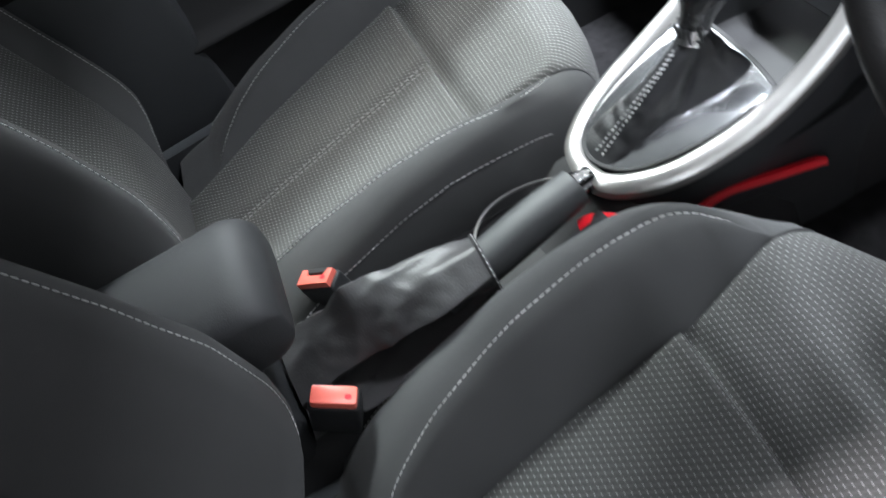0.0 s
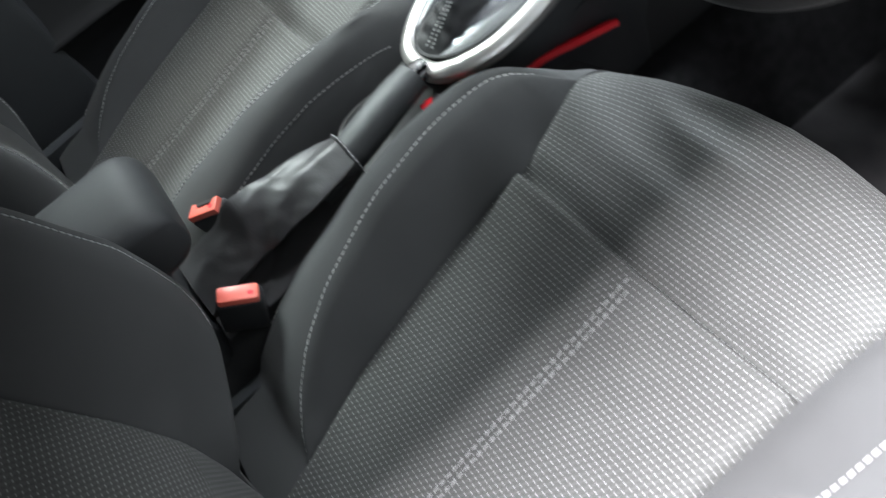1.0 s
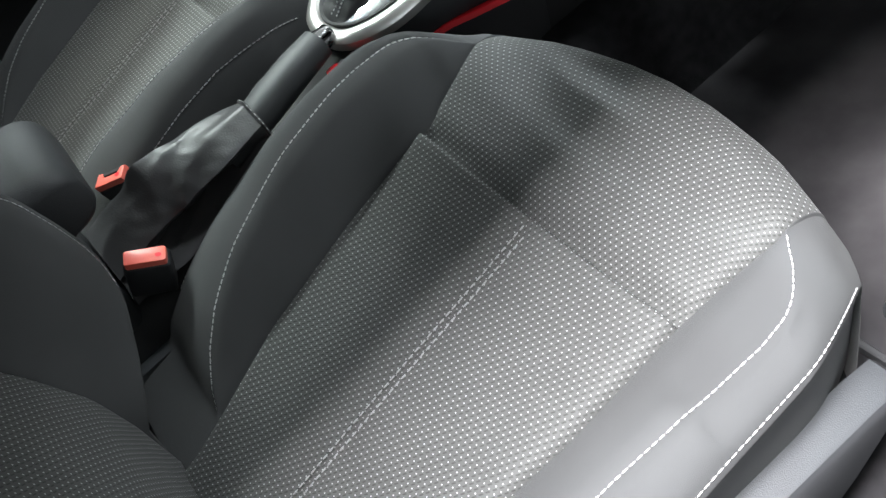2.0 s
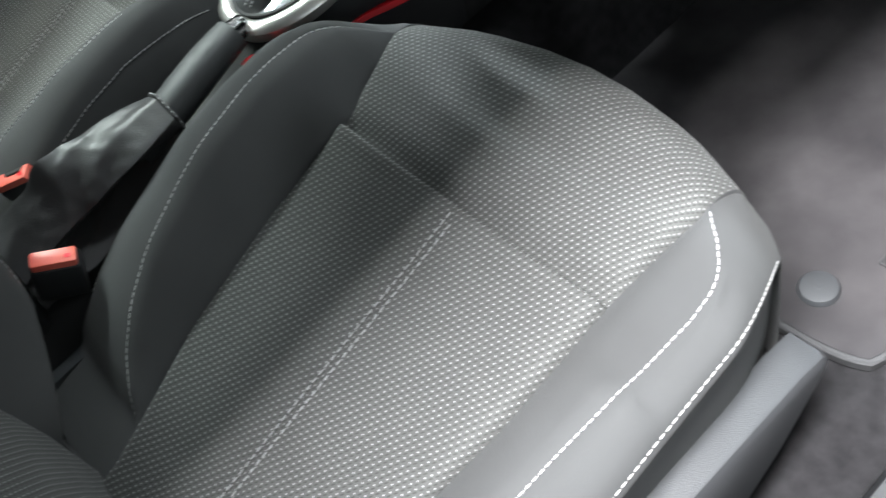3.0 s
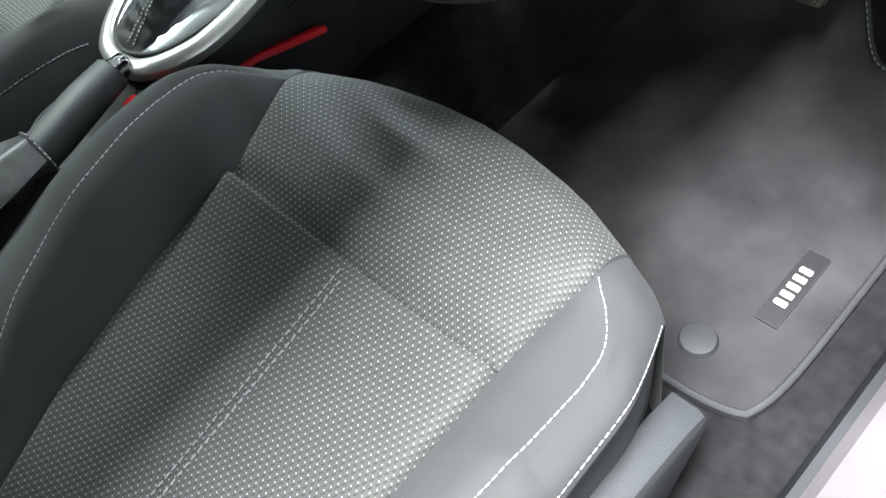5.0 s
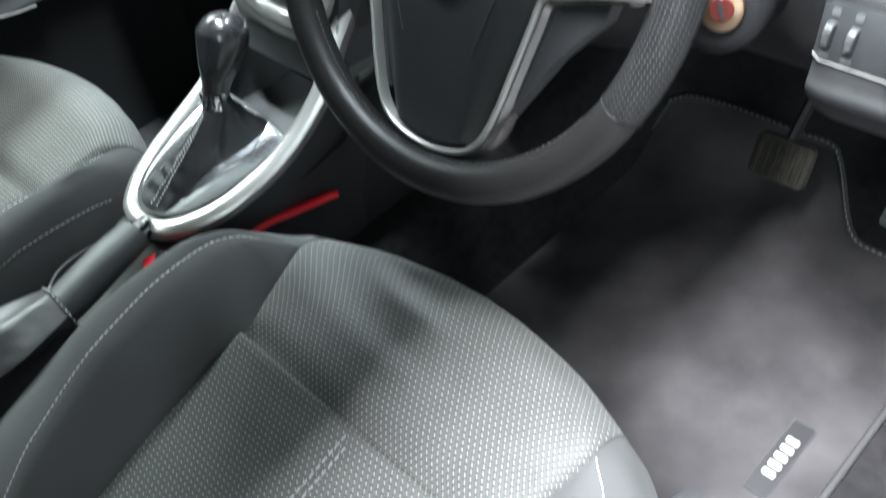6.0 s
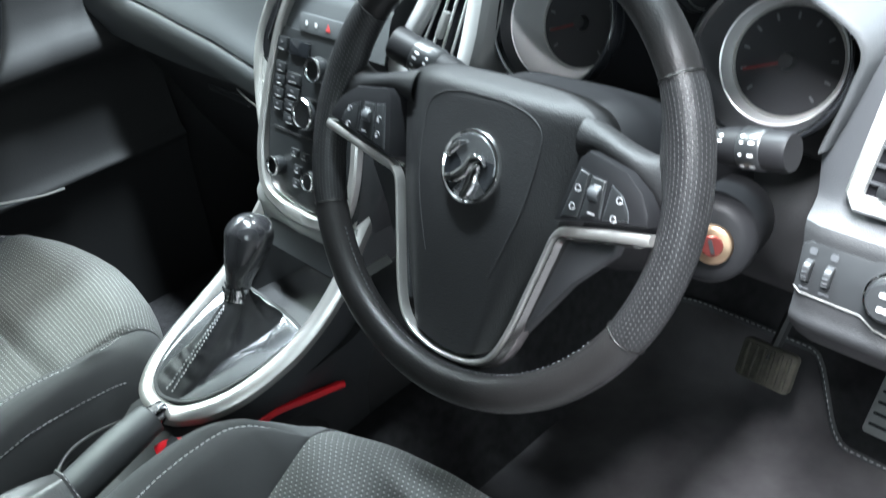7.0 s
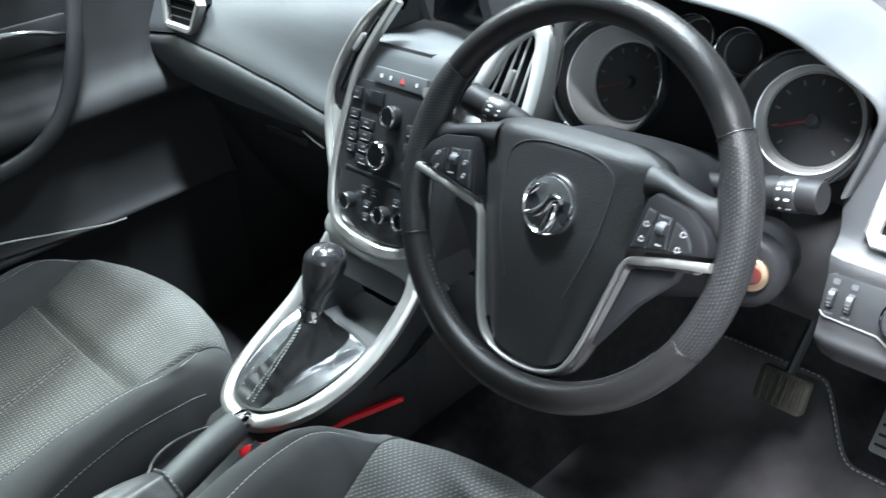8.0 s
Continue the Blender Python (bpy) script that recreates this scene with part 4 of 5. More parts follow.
for x in xs[:-2]:
    c = crease(x)
    bow = 0.012 * math.sin(math.pi * (x + 0.7) / 0.6)
    rows.append(curve([(x, 0.714 - bow, c - 0.004), (x, 0.709 - bow, c - 0.005), (x, 0.7045 - bow, c - 0.011), (x, 0.7025 - bow, c - 0.026), (x, 0.706 - bow, c - 0.048), (x, 0.722 - bow, 0.522)], 16))
v, f = grid(rows)
mesh("pad", v, f, SOFT, dash, "padded roll above the glovebox")
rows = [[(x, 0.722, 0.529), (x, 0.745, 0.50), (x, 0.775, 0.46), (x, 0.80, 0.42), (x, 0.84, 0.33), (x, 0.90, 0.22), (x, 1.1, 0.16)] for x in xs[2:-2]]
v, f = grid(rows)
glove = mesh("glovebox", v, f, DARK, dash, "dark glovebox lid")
v, f = sweep([(-0.48, 0.781, 0.446), (-0.44, 0.778, 0.449), (-0.36, 0.776, 0.448)], ring(0.004, 0.007, 10))
part("handle", solid(v, f), PLASTIC, glove)
v, f = sweep([(-0.255, 0.706, 0.522), (-0.22, 0.700, 0.516), (-0.195, 0.698, 0.512)], ring(0.0016, n=6))
part("trim_line", solid(v, f), SILVER, dash)


# Hidden slab, added to stop lamp light leaking through the dash.
part("leak_block", box((0, 1.085, 0.615), (1.36, 0.49, 0.03), 0.004), DARK, dash, "unseen dark slab added to keep light out of the footwell")


def vent(name, frame_m, outline, slats, mat, wide=1.0, slatmat=None, parent=None):
    """Frame ring, slats and a plate coloured black for the well's shade, in the frame's plane."""
    top = part(name, plate([(u, w) for u, w in outline], 0.03, frame_m @ pose(0, 0, -0.008)), VOID, parent or dash, "dark air vent")
    cu = sum(p[0] for p in outline) / len(outline)
    cv = sum(p[1] for p in outline) / len(outline)
    line = [frame_m @ Vector((u, w, 0)) for u, w in outline]
    nrm = frame_m.to_3x3() @ Vector((0, 0, 1))
    v, f = sweep(line, [(-0.006, -0.012), (-0.006, 0.0), (-0.003, 0.003), (0.003, 0.003), (0.006, 0.0), (0.006, -0.012)], up=nrm, closed=True, scale=lambda q: (wide, 1))
    part("vent_frame", solid(v, f), mat, top, "satin silver vent frame")
    for u0, v0, u1, v1 in slats:
        a, b = Vector((u0, v0, -0.004)), Vector((u1, v1, -0.004))
        v, f = sweep([frame_m @ a, frame_m @ b], [(-0.0008, -0.0012), (-0.0008, 0.001), (0.0008, 0.001), (0.0008, -0.0012)], up=nrm)
        part("slat", solid(v, f), slatmat or PLASTIC, top)
    return top


STACK = Matrix.Translation((0, 0.64, 0.54)) @ Euler((radians(90) - math.atan(0.35), 0, 0)).to_matrix().to_4x4()
SK = math.sqrt(1 + 0.35**2)


def on_stack(x, z):
    return (x, (z - 0.54) * SK)


# block behind the stack
rows = []
for z in (0.40, 0.45, 0.50, 0.58, 0.66, 0.70):
    y = 0.64 + 0.35 * (z - 0.54) + 0.006
    w = float(np.interp(z, [0.40, 0.45, 0.50, 0.60, 0.70], [0.085, 0.096, 0.092, 0.078, 0.066]))
    rows.append([(-w, y + 0.30, z), (-w, y + 0.012, z), (-w + 0.01, y, z), (w - 0.01, y, z), (w, y + 0.012, z), (w, y + 0.30, z)])
v, f = grid(rows)
mesh("stack_body", v, f, PLASTIC, dash)
bl = curve([on_stack(-0.074, 0.655), on_stack(-0.078, 0.60), on_stack(-0.077, 0.55), on_stack(-0.072, 0.50), on_stack(-0.056, 0.474), on_stack(0, 0.466), on_stack(0.056, 0.474), on_stack(0.072, 0.50), on_stack(0.077, 0.55), on_stack(0.078, 0.60), on_stack(0.074, 0.655)], 44)
stack = part("control_panel", plate([(p[0], p[1]) for p in bl], 0.006, STACK @ pose(0, 0, 0.001), 0.001), BUTTON, dash, "black control panel with knobs and keys")
# silver band round the panel
half_band = [(0.008, 0.753), (0.039, 0.710), (0.064, 0.666), (0.077, 0.615), (0.085, 0.563), (0.086, 0.511), (0.072, 0.473), (0.034, 0.459)]
band = curve([on_stack(-x, z) for x, z in half_band] + [on_stack(0, 0.457)] + [on_stack(x, z) for x, z in half_band[:1:-1]], 80)
v, f = sweep([STACK @ Vector((p[0], p[1], 0.003)) for p in band], [(-0.0065, -0.007), (-0.0065, 0.001), (-0.004, 0.0035), (0.004, 0.0035), (0.0065, 0.001), (0.0065, -0.007)], up=STACK.to_3x3() @ Vector((0, 0, 1)), scale=lambda q: (0.8 + 0.5 * math.exp(-((q - 0.55) / 0.18) ** 2), 1))
part("silver_band", solid(v, f), SILVER, dash, "satin silver band round the control panel")
for s in (-1, 1):
    wing = curve([(s * x, y, z) for x, y, z in ((0.060, 0.741, 0.745), (0.100, 0.729, 0.712), (0.130, 0.716, 0.672), (0.146, 0.702, 0.635), (0.151, 0.690, 0.603), (0.143, 0.676, 0.572), (0.122, 0.657, 0.540), (0.102, 0.642, 0.512))], 40)
    if s < 0:
        v, f = sweep(wing, [(-0.006, -0.012), (-0.006, 0.0), (-0.003, 0.003), (0.003, 0.003), (0.006, 0.0), (0.006, -0.012)], up=(-0.35, -0.88, 0.35), scale=lambda q: (0.7 + 0.9 * math.exp(-((q - 0.62) / 0.2) ** 2), 1))
        part("silver_wing", solid(v, f), SILVER, dash, "satin silver wing beside the vent")
    cheek = []
    slim = 0.030 if s > 0 else 0.0
    for z0, xa, ya, xb, yb in ((0.60, 0.150, 0.694, 0.088, 0.668), (0.56, 0.146, 0.678, 0.092, 0.652), (0.52, 0.138, 0.664, 0.094, 0.638), (0.48, 0.130, 0.652, 0.092, 0.626), (0.445, 0.122, 0.642, 0.085, 0.612), (0.42, 0.115, 0.634, 0.080, 0.604)):
        cheek.append([(s * (xa + 0.004 - slim), ya + 0.12, z0), (s * (xa + 0.002 - slim), ya + 0.01 - slim * 0.4, z0), (s * (xa - slim), ya - slim * 0.4, z0), (s * (0.5 * (xa - slim) + 0.5 * xb), 0.5 * (ya + yb), z0), (s * xb, yb, z0)])
    v, f = grid(cheek)
    mesh("stack_cheek", v, f, SATINGREY if s < 0 else PLASTIC, dash, "painted side of the stack")
# apron below the band
rows = []
for k in range(13):
    x = -0.096 + 0.192 * k / 12
    dip = 0.008 * (abs(x) / 0.08) ** 2 + 0.018 * smooth_step(0.055, 0.096, abs(x)) ** 2
    rows.append([(x, 0.611 + 0.1 * abs(x), 0.456 + 0.010 * (abs(x) / 0.08) ** 2), (x, 0.603 + 0.1 * abs(x), 0.448 + 0.008 * (abs(x) / 0.08) ** 2), (x, 0.600 + 0.1 * abs(x), 0.440 - dip), (x, 0.612 + 0.1 * abs(x), 0.433 - dip), (x, 0.66, 0.433 - dip)])
v, f = grid(rows)
mesh("lower_apron", v, f, SATINGREY, dash, "silver-grey apron under the control panel")


def dial_knob(name, x, z, r, parent, ringmat=CHROME):
    o = STACK @ Vector((*on_stack(x, z), 0.0))
    ax = STACK.to_3x3() @ Vector((0, 0, 1))
    v, f = lathe([(r * 0.9, 0.0), (r, 0.004), (r * 0.98, 0.013), (r * 0.9, 0.015), (r * 0.78, 0.0155), (r * 0.74, 0.0145), (0, 0.0145)], o, ax, 28)
    k = part(name, solid(v, f), BUTTON, parent, "black rotary knob")
    v, f = lathe([(r * 0.97, 0.0125), (r * 0.99, 0.0145), (r * 0.92, 0.0165), (r * 0.80, 0.0166), (r * 0.79, 0.0150)], o, ax, 28)
    part("knob_ring", solid(v, f), ringmat, k, "chrome ring")


dial_knob("volume_knob", 0.014, 0.622, 0.0142, stack)
dial_knob("menu_knob", 0.002, 0.573, 0.0185, stack)
for x, z in ((-0.046, 0.504), (0.022, 0.504), (0.060, 0.507)):
    dial_knob("climate_knob", x, z, 0.0115, stack)


def key(x, z, w, h, name="key", mat=BUTTON, line=True):
    k = part(name, plate(round_rect(w, h, 0.0012, 2), 0.004, STACK @ pose(*on_stack(x, z), 0.0042), 0.0008), mat, stack)
    if line:
        part("legend", plate(round_rect(w * 0.55, 0.0009, 0.0003, 1), 0.0004, STACK @ pose(*on_stack(x, z - h * 0.36), 0.0046)), THREAD2, k)
        part("legend", plate(round_rect(w * 0.26, 0.0022, 0.0004, 1), 0.0004, STACK @ pose(*on_stack(x, z + h * 0.12), 0.0046)), DIALMARK, k)


for z in (0.637, 0.612, 0.598, 0.584, 0.570):
    key(-0.059, z, 0.019, 0.0115 if z < 0.63 else 0.016)
for z in (0.604, 0.589, 0.574, 0.559):
    key(-0.033, z, 0.026, 0.012)
for z in (0.612, 0.590, 0.568):
    key(0.052, z, 0.024, 0.014)
key(-0.026, 0.637, 0.036, 0.018, "small_display", GLOSS, False)
for x, z in ((-0.020, 0.525), (-0.012, 0.508), (-0.012, 0.492), (0.042, 0.524), (0.0, 0.525)):
    key(x, z, 0.014, 0.009)
part("slot", plate(round_rect(0.13, 0.003, 0.001, 2), 0.002, STACK @ pose(*on_stack(0, 0.545), 0.0022)), DARK, stack)
# hazard row
row_panel = part("switch_panel", plate(round_rect(0.094, 0.020, 0.002, 2), 0.004, STACK @ pose(*on_stack(0.016, 0.665), 0.003), 0.0008), SOFT, stack)
for x in (-0.017, 0.000, 0.047):
    part("switch_mark", plate(round_rect(0.004, 0.005, 0.0008, 1), 0.0005, STACK @ pose(*on_stack(x, 0.665), 0.0036)), THREAD, row_panel)
part("hazard_triangle", plate([(-0.004, -0.0032), (0.004, -0.0032), (0.0, 0.0040)], 0.0006, STACK @ pose(*on_stack(0.0215, 0.665), 0.0037)), HAZARD, row_panel, "red hazard triangle")
# shelf over the stack and screen recess
rows = [[(x, 0.64 + 0.35 * (0.645 - 0.54) + 0.001, 0.645) for x in (-0.062, 0, 0.112)], [(x * 1.0, 0.694, 0.686) for x in (-0.060, 0, 0.112)], [(x, 0.702, 0.698) for x in (-0.058, 0, 0.112)], [(x, 0.715, 0.703) for x in (-0.055, 0, 0.112)], [(x, 0.80, 0.705) for x in (-0.045, 0, 0.112)]]
v, f = grid(rows)
mesh("shelf", v, f, SOFT, dash, "soft-touch shelf above the switches")
part("screen", box((0.02, 0.805, 0.755), (0.15, 0.01, 0.10), 0.003, 2, pose(0, 0, 0, -12)), SCREEN, dash, "dark display screen")
v, f = sweep([(-0.040, 0.82, 0.700), (-0.040, 0.80, 0.76), (-0.036, 0.80, 0.81), (0.02, 0.79, 0.825), (0.10, 0.775, 0.81), (0.104, 0.775, 0.76), (0.10, 0.80, 0.70)], [(-0.008, -0.03), (-0.008, 0.03), (0.008, 0.03), (0.008, -0.03)], up=(0, 1, 0))
part("screen_hood", solid(v, f), SOFT, dash)
v, f = grid([[(-0.062, 0.702, 0.690), (-0.058, 0.76, 0.695), (-0.05, 0.83, 0.700)], [(-0.046, 0.724, 0.735), (-0.042, 0.77, 0.745), (-0.035, 0.84, 0.76)], [(-0.018, 0.744, 0.778), (-0.014, 0.79, 0.79), (-0.008, 0.85, 0.815)]])
mesh("screen_cheek", v, f, SOFT, dash)
# left vent, between band and wing
VL = Matrix.Translation((-0.105, 0.7115, 0.655)) @ Euler((radians(90) - math.atan(0.35), 0, 0)).to_matrix().to_4x4()
out = curve([(-0.037, -0.042), (-0.030, -0.018), (-0.008, 0.020), (0.022, 0.058), (0.054, 0.094), (0.062, 0.090), (0.036, 0.050), (0.012, 0.008), (-0.004, -0.036), (-0.012, -0.056), (-0.030, -0.060)], 44, True)
lv = part("air_vent", plate([(p[0], p[1]) for p in out], 0.02, VL @ pose(0, 0, 0.002)), VOID, dash, "narrow dark air vent")
for d in (0.0, 0.010):
    v, f = sweep([VL @ Vector((-0.024 + d, -0.036, 0.003)), VL @ Vector((-0.004 + d, 0.012, 0.003)), VL @ Vector((0.034 + d, 0.066, 0.003))], ring(0.0012, 0.002, 6), up=VL.to_3x3() @ Vector((0, 0, 1)))
    part("slat", solid(v, f), PLASTIC, lv)
part("vent_tab", plate(round_rect(0.008, 0.030, 0.0035, 3), 0.006, VL @ pose(0.006, 0.030, 0.008, 0, 0, -36), 0.001), SATINGREY, lv, "small vent tab")
# right vent, behind the wheel
VR = Matrix.Translation((0.155, 0.716, 0.685)) @ Euler((radians(90) - math.atan(0.35), 0, 0)).to_matrix().to_4x4()
out = curve([(-0.050, -0.058), (-0.050, -0.040), (-0.030, -0.004), (-0.006, 0.038), (0.018, 0.060), (0.036, 0.062), (0.046, 0.048), (0.046, 0.0), (0.042, -0.034), (0.036, -0.050), (0.0, -0.060)], 50, True)
rv = vent("air_vent", VR, [(p[0], p[1]) for p in out], [(-0.024, -0.042, 0.004, 0.044), (-0.010, -0.046, 0.015, 0.050), (0.004, -0.048, 0.026, 0.052), (0.018, -0.048, 0.036, 0.040)], FRAME, wide=1.5, slatmat=FRAME)
v, f = grid([[(x, y + 0.35 * (z - 0.685), z) for x, y in ((0.208, 0.722), (0.206, 0.738), (0.201, 0.756), (0.192, 0.774), (0.188, 0.80))] for z in (0.58, 0.62, 0.66, 0.70, 0.74, 0.775)])
mesh("vent_surround", v, f, FRAME, dash, "silver-grey panel between vent and instruments")
part("vent_tab", plate(round_rect(0.007, 0.028, 0.003, 3), 0.006, VR @ pose(0.012, 0.0, 0.006, 0, 0, -16), 0.001), SATINGREY, rv, "small vent tab")

# passenger side vent
VP = Matrix.Translation((-0.548, 0.7015, 0.656)) @ Euler((radians(90) - math.atan(0.25), 0, 0)).to_matrix().to_4x4()
out = [(-0.060, 0.03), (-0.052, -0.014), (-0.044, -0.020), (0.022, -0.022), (0.030, -0.018), (0.052, 0.026), (0.046, 0.034), (-0.05, 0.038)]
vent("air_vent", VP, out, [(-0.05, -0.004, 0.036, -0.004), (-0.052, 0.010, 0.042, 0.010), (-0.054, 0.024, 0.046, 0.024)], SILVER)

# instrument binnacle
AX = Vector((0.06, -0.93, 0.36)).normalized()
hood = curve([(0.150, 0.655), (0.146, 0.70), (0.165, 0.752), (0.22, 0.785), (0.30, 0.797), (0.38, 0.7935), (0.45, 0.7830), (0.511, 0.756), (0.552, 0.729), (0.549, 0.69), (0.535, 0.64)], 44)
rows = []
for y, k, drop in ((0.85, 0.90, 0.012), (0.775, 0.95, 0.006), (0.752, 0.985, 0.001), (0.745, 1.0, 0.0), (0.752, 1.02, -0.004), (0.80, 1.03, -0.006), (0.95, 1.04, 0.0), (1.15, 1.04, 0.02)):
    rows.append([(0.348 + (p[0] - 0.348) * k, y, 0.655 + (p[1] - 0.655) * k - drop * 0.3) for p in hood])
v, f = grid(rows)
binn = mesh("binnacle_hood", v, f, SOFT, dash, "grained hood over the instruments")
part("instrument_panel", box((0.348, 0.862, 0.695), (0.40, 0.02, 0.22), 0.004, 2, pose(0, 0, 0, -20)), DIAL, dash)


def gauge(x, z, r_mouth, r_dial, depth, needle, y=0.775, dish=None):
    o = Vector((x, y, z))
    v, f = lathe([(r_mouth * 1.0, -0.006), (r_mouth * 1.06, -0.002), (r_mouth * 1.05, 0.003), (r_mouth * 0.985, 0.004), (r_mouth * 0.96, 0.0), (r_dial * 1.02, -depth)], o, AX, 48)
    g = part("gauge", solid(v, f[:-2]), PLASTIC, dash, "round instrument with deep bezel")
    if dish is not None:
        r_lip, deep = r_mouth * 0.96 + (r_dial * 1.02 - r_mouth * 0.96) * dish, depth * dish
        v, f = lathe([(r_lip + 0.0012, -deep - 0.0008), (r_lip, -deep + 0.0012), (r_lip - 0.0015, -deep + 0.0004), (r_dial * 1.03 - 0.0006, -depth + 0.002), (r_dial * 0.99, -depth + 0.0012)], o, AX, 48)
        part("silver_dish", solid(v, f[:-2]), GAUGEWALL, g, "pale silver funnel round the dial")
    v, f = lathe([(r_mouth * 1.075, -0.004), (r_mouth * 1.07, 0.0065), (r_mouth * 1.045, 0.0085), (r_mouth * 1.0, 0.0080), (r_mouth * 0.965, 0.0030)], o, AX, 48)
    part("bezel_ring", solid(v, f[:-2]), GLOSS, g, "glossy black bezel ring")
    v, f = lathe([(r_mouth * 0.995, 0.0076), (r_mouth * 1.003, 0.0094), (r_mouth * 1.020, 0.0096), (r_mouth * 1.03, 0.0078)], o, AX, 48)
    part("chrome_edge", solid(v, f[:-2]), CHROME, g, "thin chrome edge")
    v, f = lathe([(0, -depth + 0.001), (r_dial * 0.98, -depth + 0.001), (r_dial * 1.02, -depth - 0.004)], o, AX, 40)
    part("dial", solid(v, f), DIAL, g, "black dial")
    v, f = lathe([(r_dial * 0.96, -depth + 0.001), (r_dial * 0.97, -depth + 0.003), (r_dial * 1.0, -depth + 0.003), (r_dial * 1.02, -depth + 0.001)], o, AX, 40)
    part("dial_ring", solid(v, f[:-2]), SILVER, g, "thin silver dial ring")
    q = AX.to_track_quat("Z", "Y").to_matrix()
    if needle is not None:
        a = radians(needle)
        d = q @ Vector((math.cos(a), math.sin(a), 0))
        c = o + AX * (-depth + 0.004)
        v, f = sweep([c - d * r_dial * 0.1, c + d * r_dial * 0.8], [(-0.0012, -0.0005), (-0.0012, 0.0005), (0.0012, 0.0005), (0.0012, -0.0005)], up=AX)
        part("needle", solid(v, f), NEEDLE, g, "red needle")
        for k in range(11):
            b = radians(225 - 27 * k)
            p = o + AX * (-depth + 0.0018) + q @ Vector((math.cos(b), math.sin(b), 0)) * r_dial * 0.80
            m = Matrix.Translation(p) @ q.to_4x4() @ Matrix.Rotation(b, 4, "Z")
            part("tick", plate(round_rect(0.0055, 0.0020, 0.0004, 1), 0.0004, m), DIALMARK, g)
        v, f = lathe([(0, 0.008), (0.006, 0.007), (0.0075, 0.0)], o + AX * (-depth + 0.001), AX, 20)
        part("hub", solid(v, f), BUTTON, g)


gauge(0.2570, 0.687, 0.0655, 0.0455, 0.050, 200, dish=0.22)
gauge(0.4740, 0.692, 0.0630, 0.0465, 0.042, 200, dish=0.62)
gauge(0.3440, 0.7405, 0.0235, 0.021, 0.012, None, y=0.80)
gauge(0.3965, 0.7350, 0.0235, 0.021, 0.012, None, y=0.80)

# lower driver side and end panel
END_LINE = curve([(1.15, 0.79), (0.92, 0.775), (0.82, 0.755), (0.785, 0.735), (0.770, 0.70), (0.757, 0.64), (0.750, 0.607), (0.742, 0.597), (0.728, 0.588), (0.722, 0.570), (0.714, 0.545), (0.708, 0.525), (0.704, 0.514), (0.712, 0.500), (0.74, 0.47), (0.80, 0.43), (0.92, 0.37)], 60)


def end_left(z):
    return float(np.interp(z, [0.37, 0.50, 0.56, 0.60, 0.64, 0.727, 0.755, 0.79], [0.545, 0.546, 0.544, 0.537, 0.531, 0.556, 0.566, 0.585]))


cut = next(k for k, (y, z) in enumerate(END_LINE) if z < 0.592)
for name, line, skin, label in (("end_panel", END_LINE[:cut + 1], GREYPLASTIC, "grey plastic panel beside the steering column"), ("lower_end_panel", END_LINE[cut:], LOWDASH, "black plastic panel round the light switch")):
    v, f = grid([[(end_left(z) + (0.69 - end_left(z)) * k / 12, y + 0.004 * max(0, 1 - k), z) for y, z in line] for k in range(13)])
    mesh(name, v, f, skin, dash, label)
v, f = grid([[(end_left(z) - d, y + 0.004 + 0.09 * q, z) for y, z in END_LINE] for d, q in ((0, 0), (0.003, 0.12), (0.004, 1))])
mesh("end_return", v, f, DARK, dash)
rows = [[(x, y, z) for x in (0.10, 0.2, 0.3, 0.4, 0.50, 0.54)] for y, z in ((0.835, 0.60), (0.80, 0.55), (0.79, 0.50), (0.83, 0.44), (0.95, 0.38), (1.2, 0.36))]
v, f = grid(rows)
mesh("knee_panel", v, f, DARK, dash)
VD = Matrix.Translation((0.617, 0.7475, 0.666)) @ Euler((radians(90) - math.atan(0.21), 0, 0)).to_matrix().to_4x4()
out = [(-0.049, -0.047), (-0.046, -0.054), (0.046, -0.054), (0.050, -0.048), (0.052, 0.046), (0.046, 0.055), (-0.030, 0.055), (-0.037, 0.050)]
vent("air_vent", VD, out, [(-0.042, -0.036 + 0.014 * k, 0.046, -0.036 + 0.014 * k) for k in range(6)], FRAME, slatmat=GREYPLASTIC)
part("vent_tab", plate(round_rect(0.018, 0.010, 0.003, 3), 0.008, VD @ pose(-0.022, -0.038, 0.008), 0.001), BUTTON, dash)

# light switch panel
LP = Matrix.Translation((0.599, 0.7200, 0.556)) @ Euler((radians(90) - math.atan(0.36), 0, 0)).to_matrix().to_4x4()
out = [(-0.056, 0.018), (-0.054, -0.016), (-0.048, -0.020), (0.0, -0.021), (0.012, -0.028), (0.030, -0.030), (0.05, -0.024), (0.056, -0.016), (0.056, 0.022), (0.044, 0.028), (0.010, 0.028), (-0.002, 0.022), (-0.050, 0.022)]
lights = part("light_switch_panel", plate(out, 0.006, LP @ pose(0, 0, 0.004), 0.0015), BUTTON, dash, "black light switch panel")
v, f = sweep([LP @ Vector((u, w, 0.004)) for u, w in out[1:8]], ring(0.0006, n=6))
part("bright_edge", solid(v, f), SATINGREY, lights)
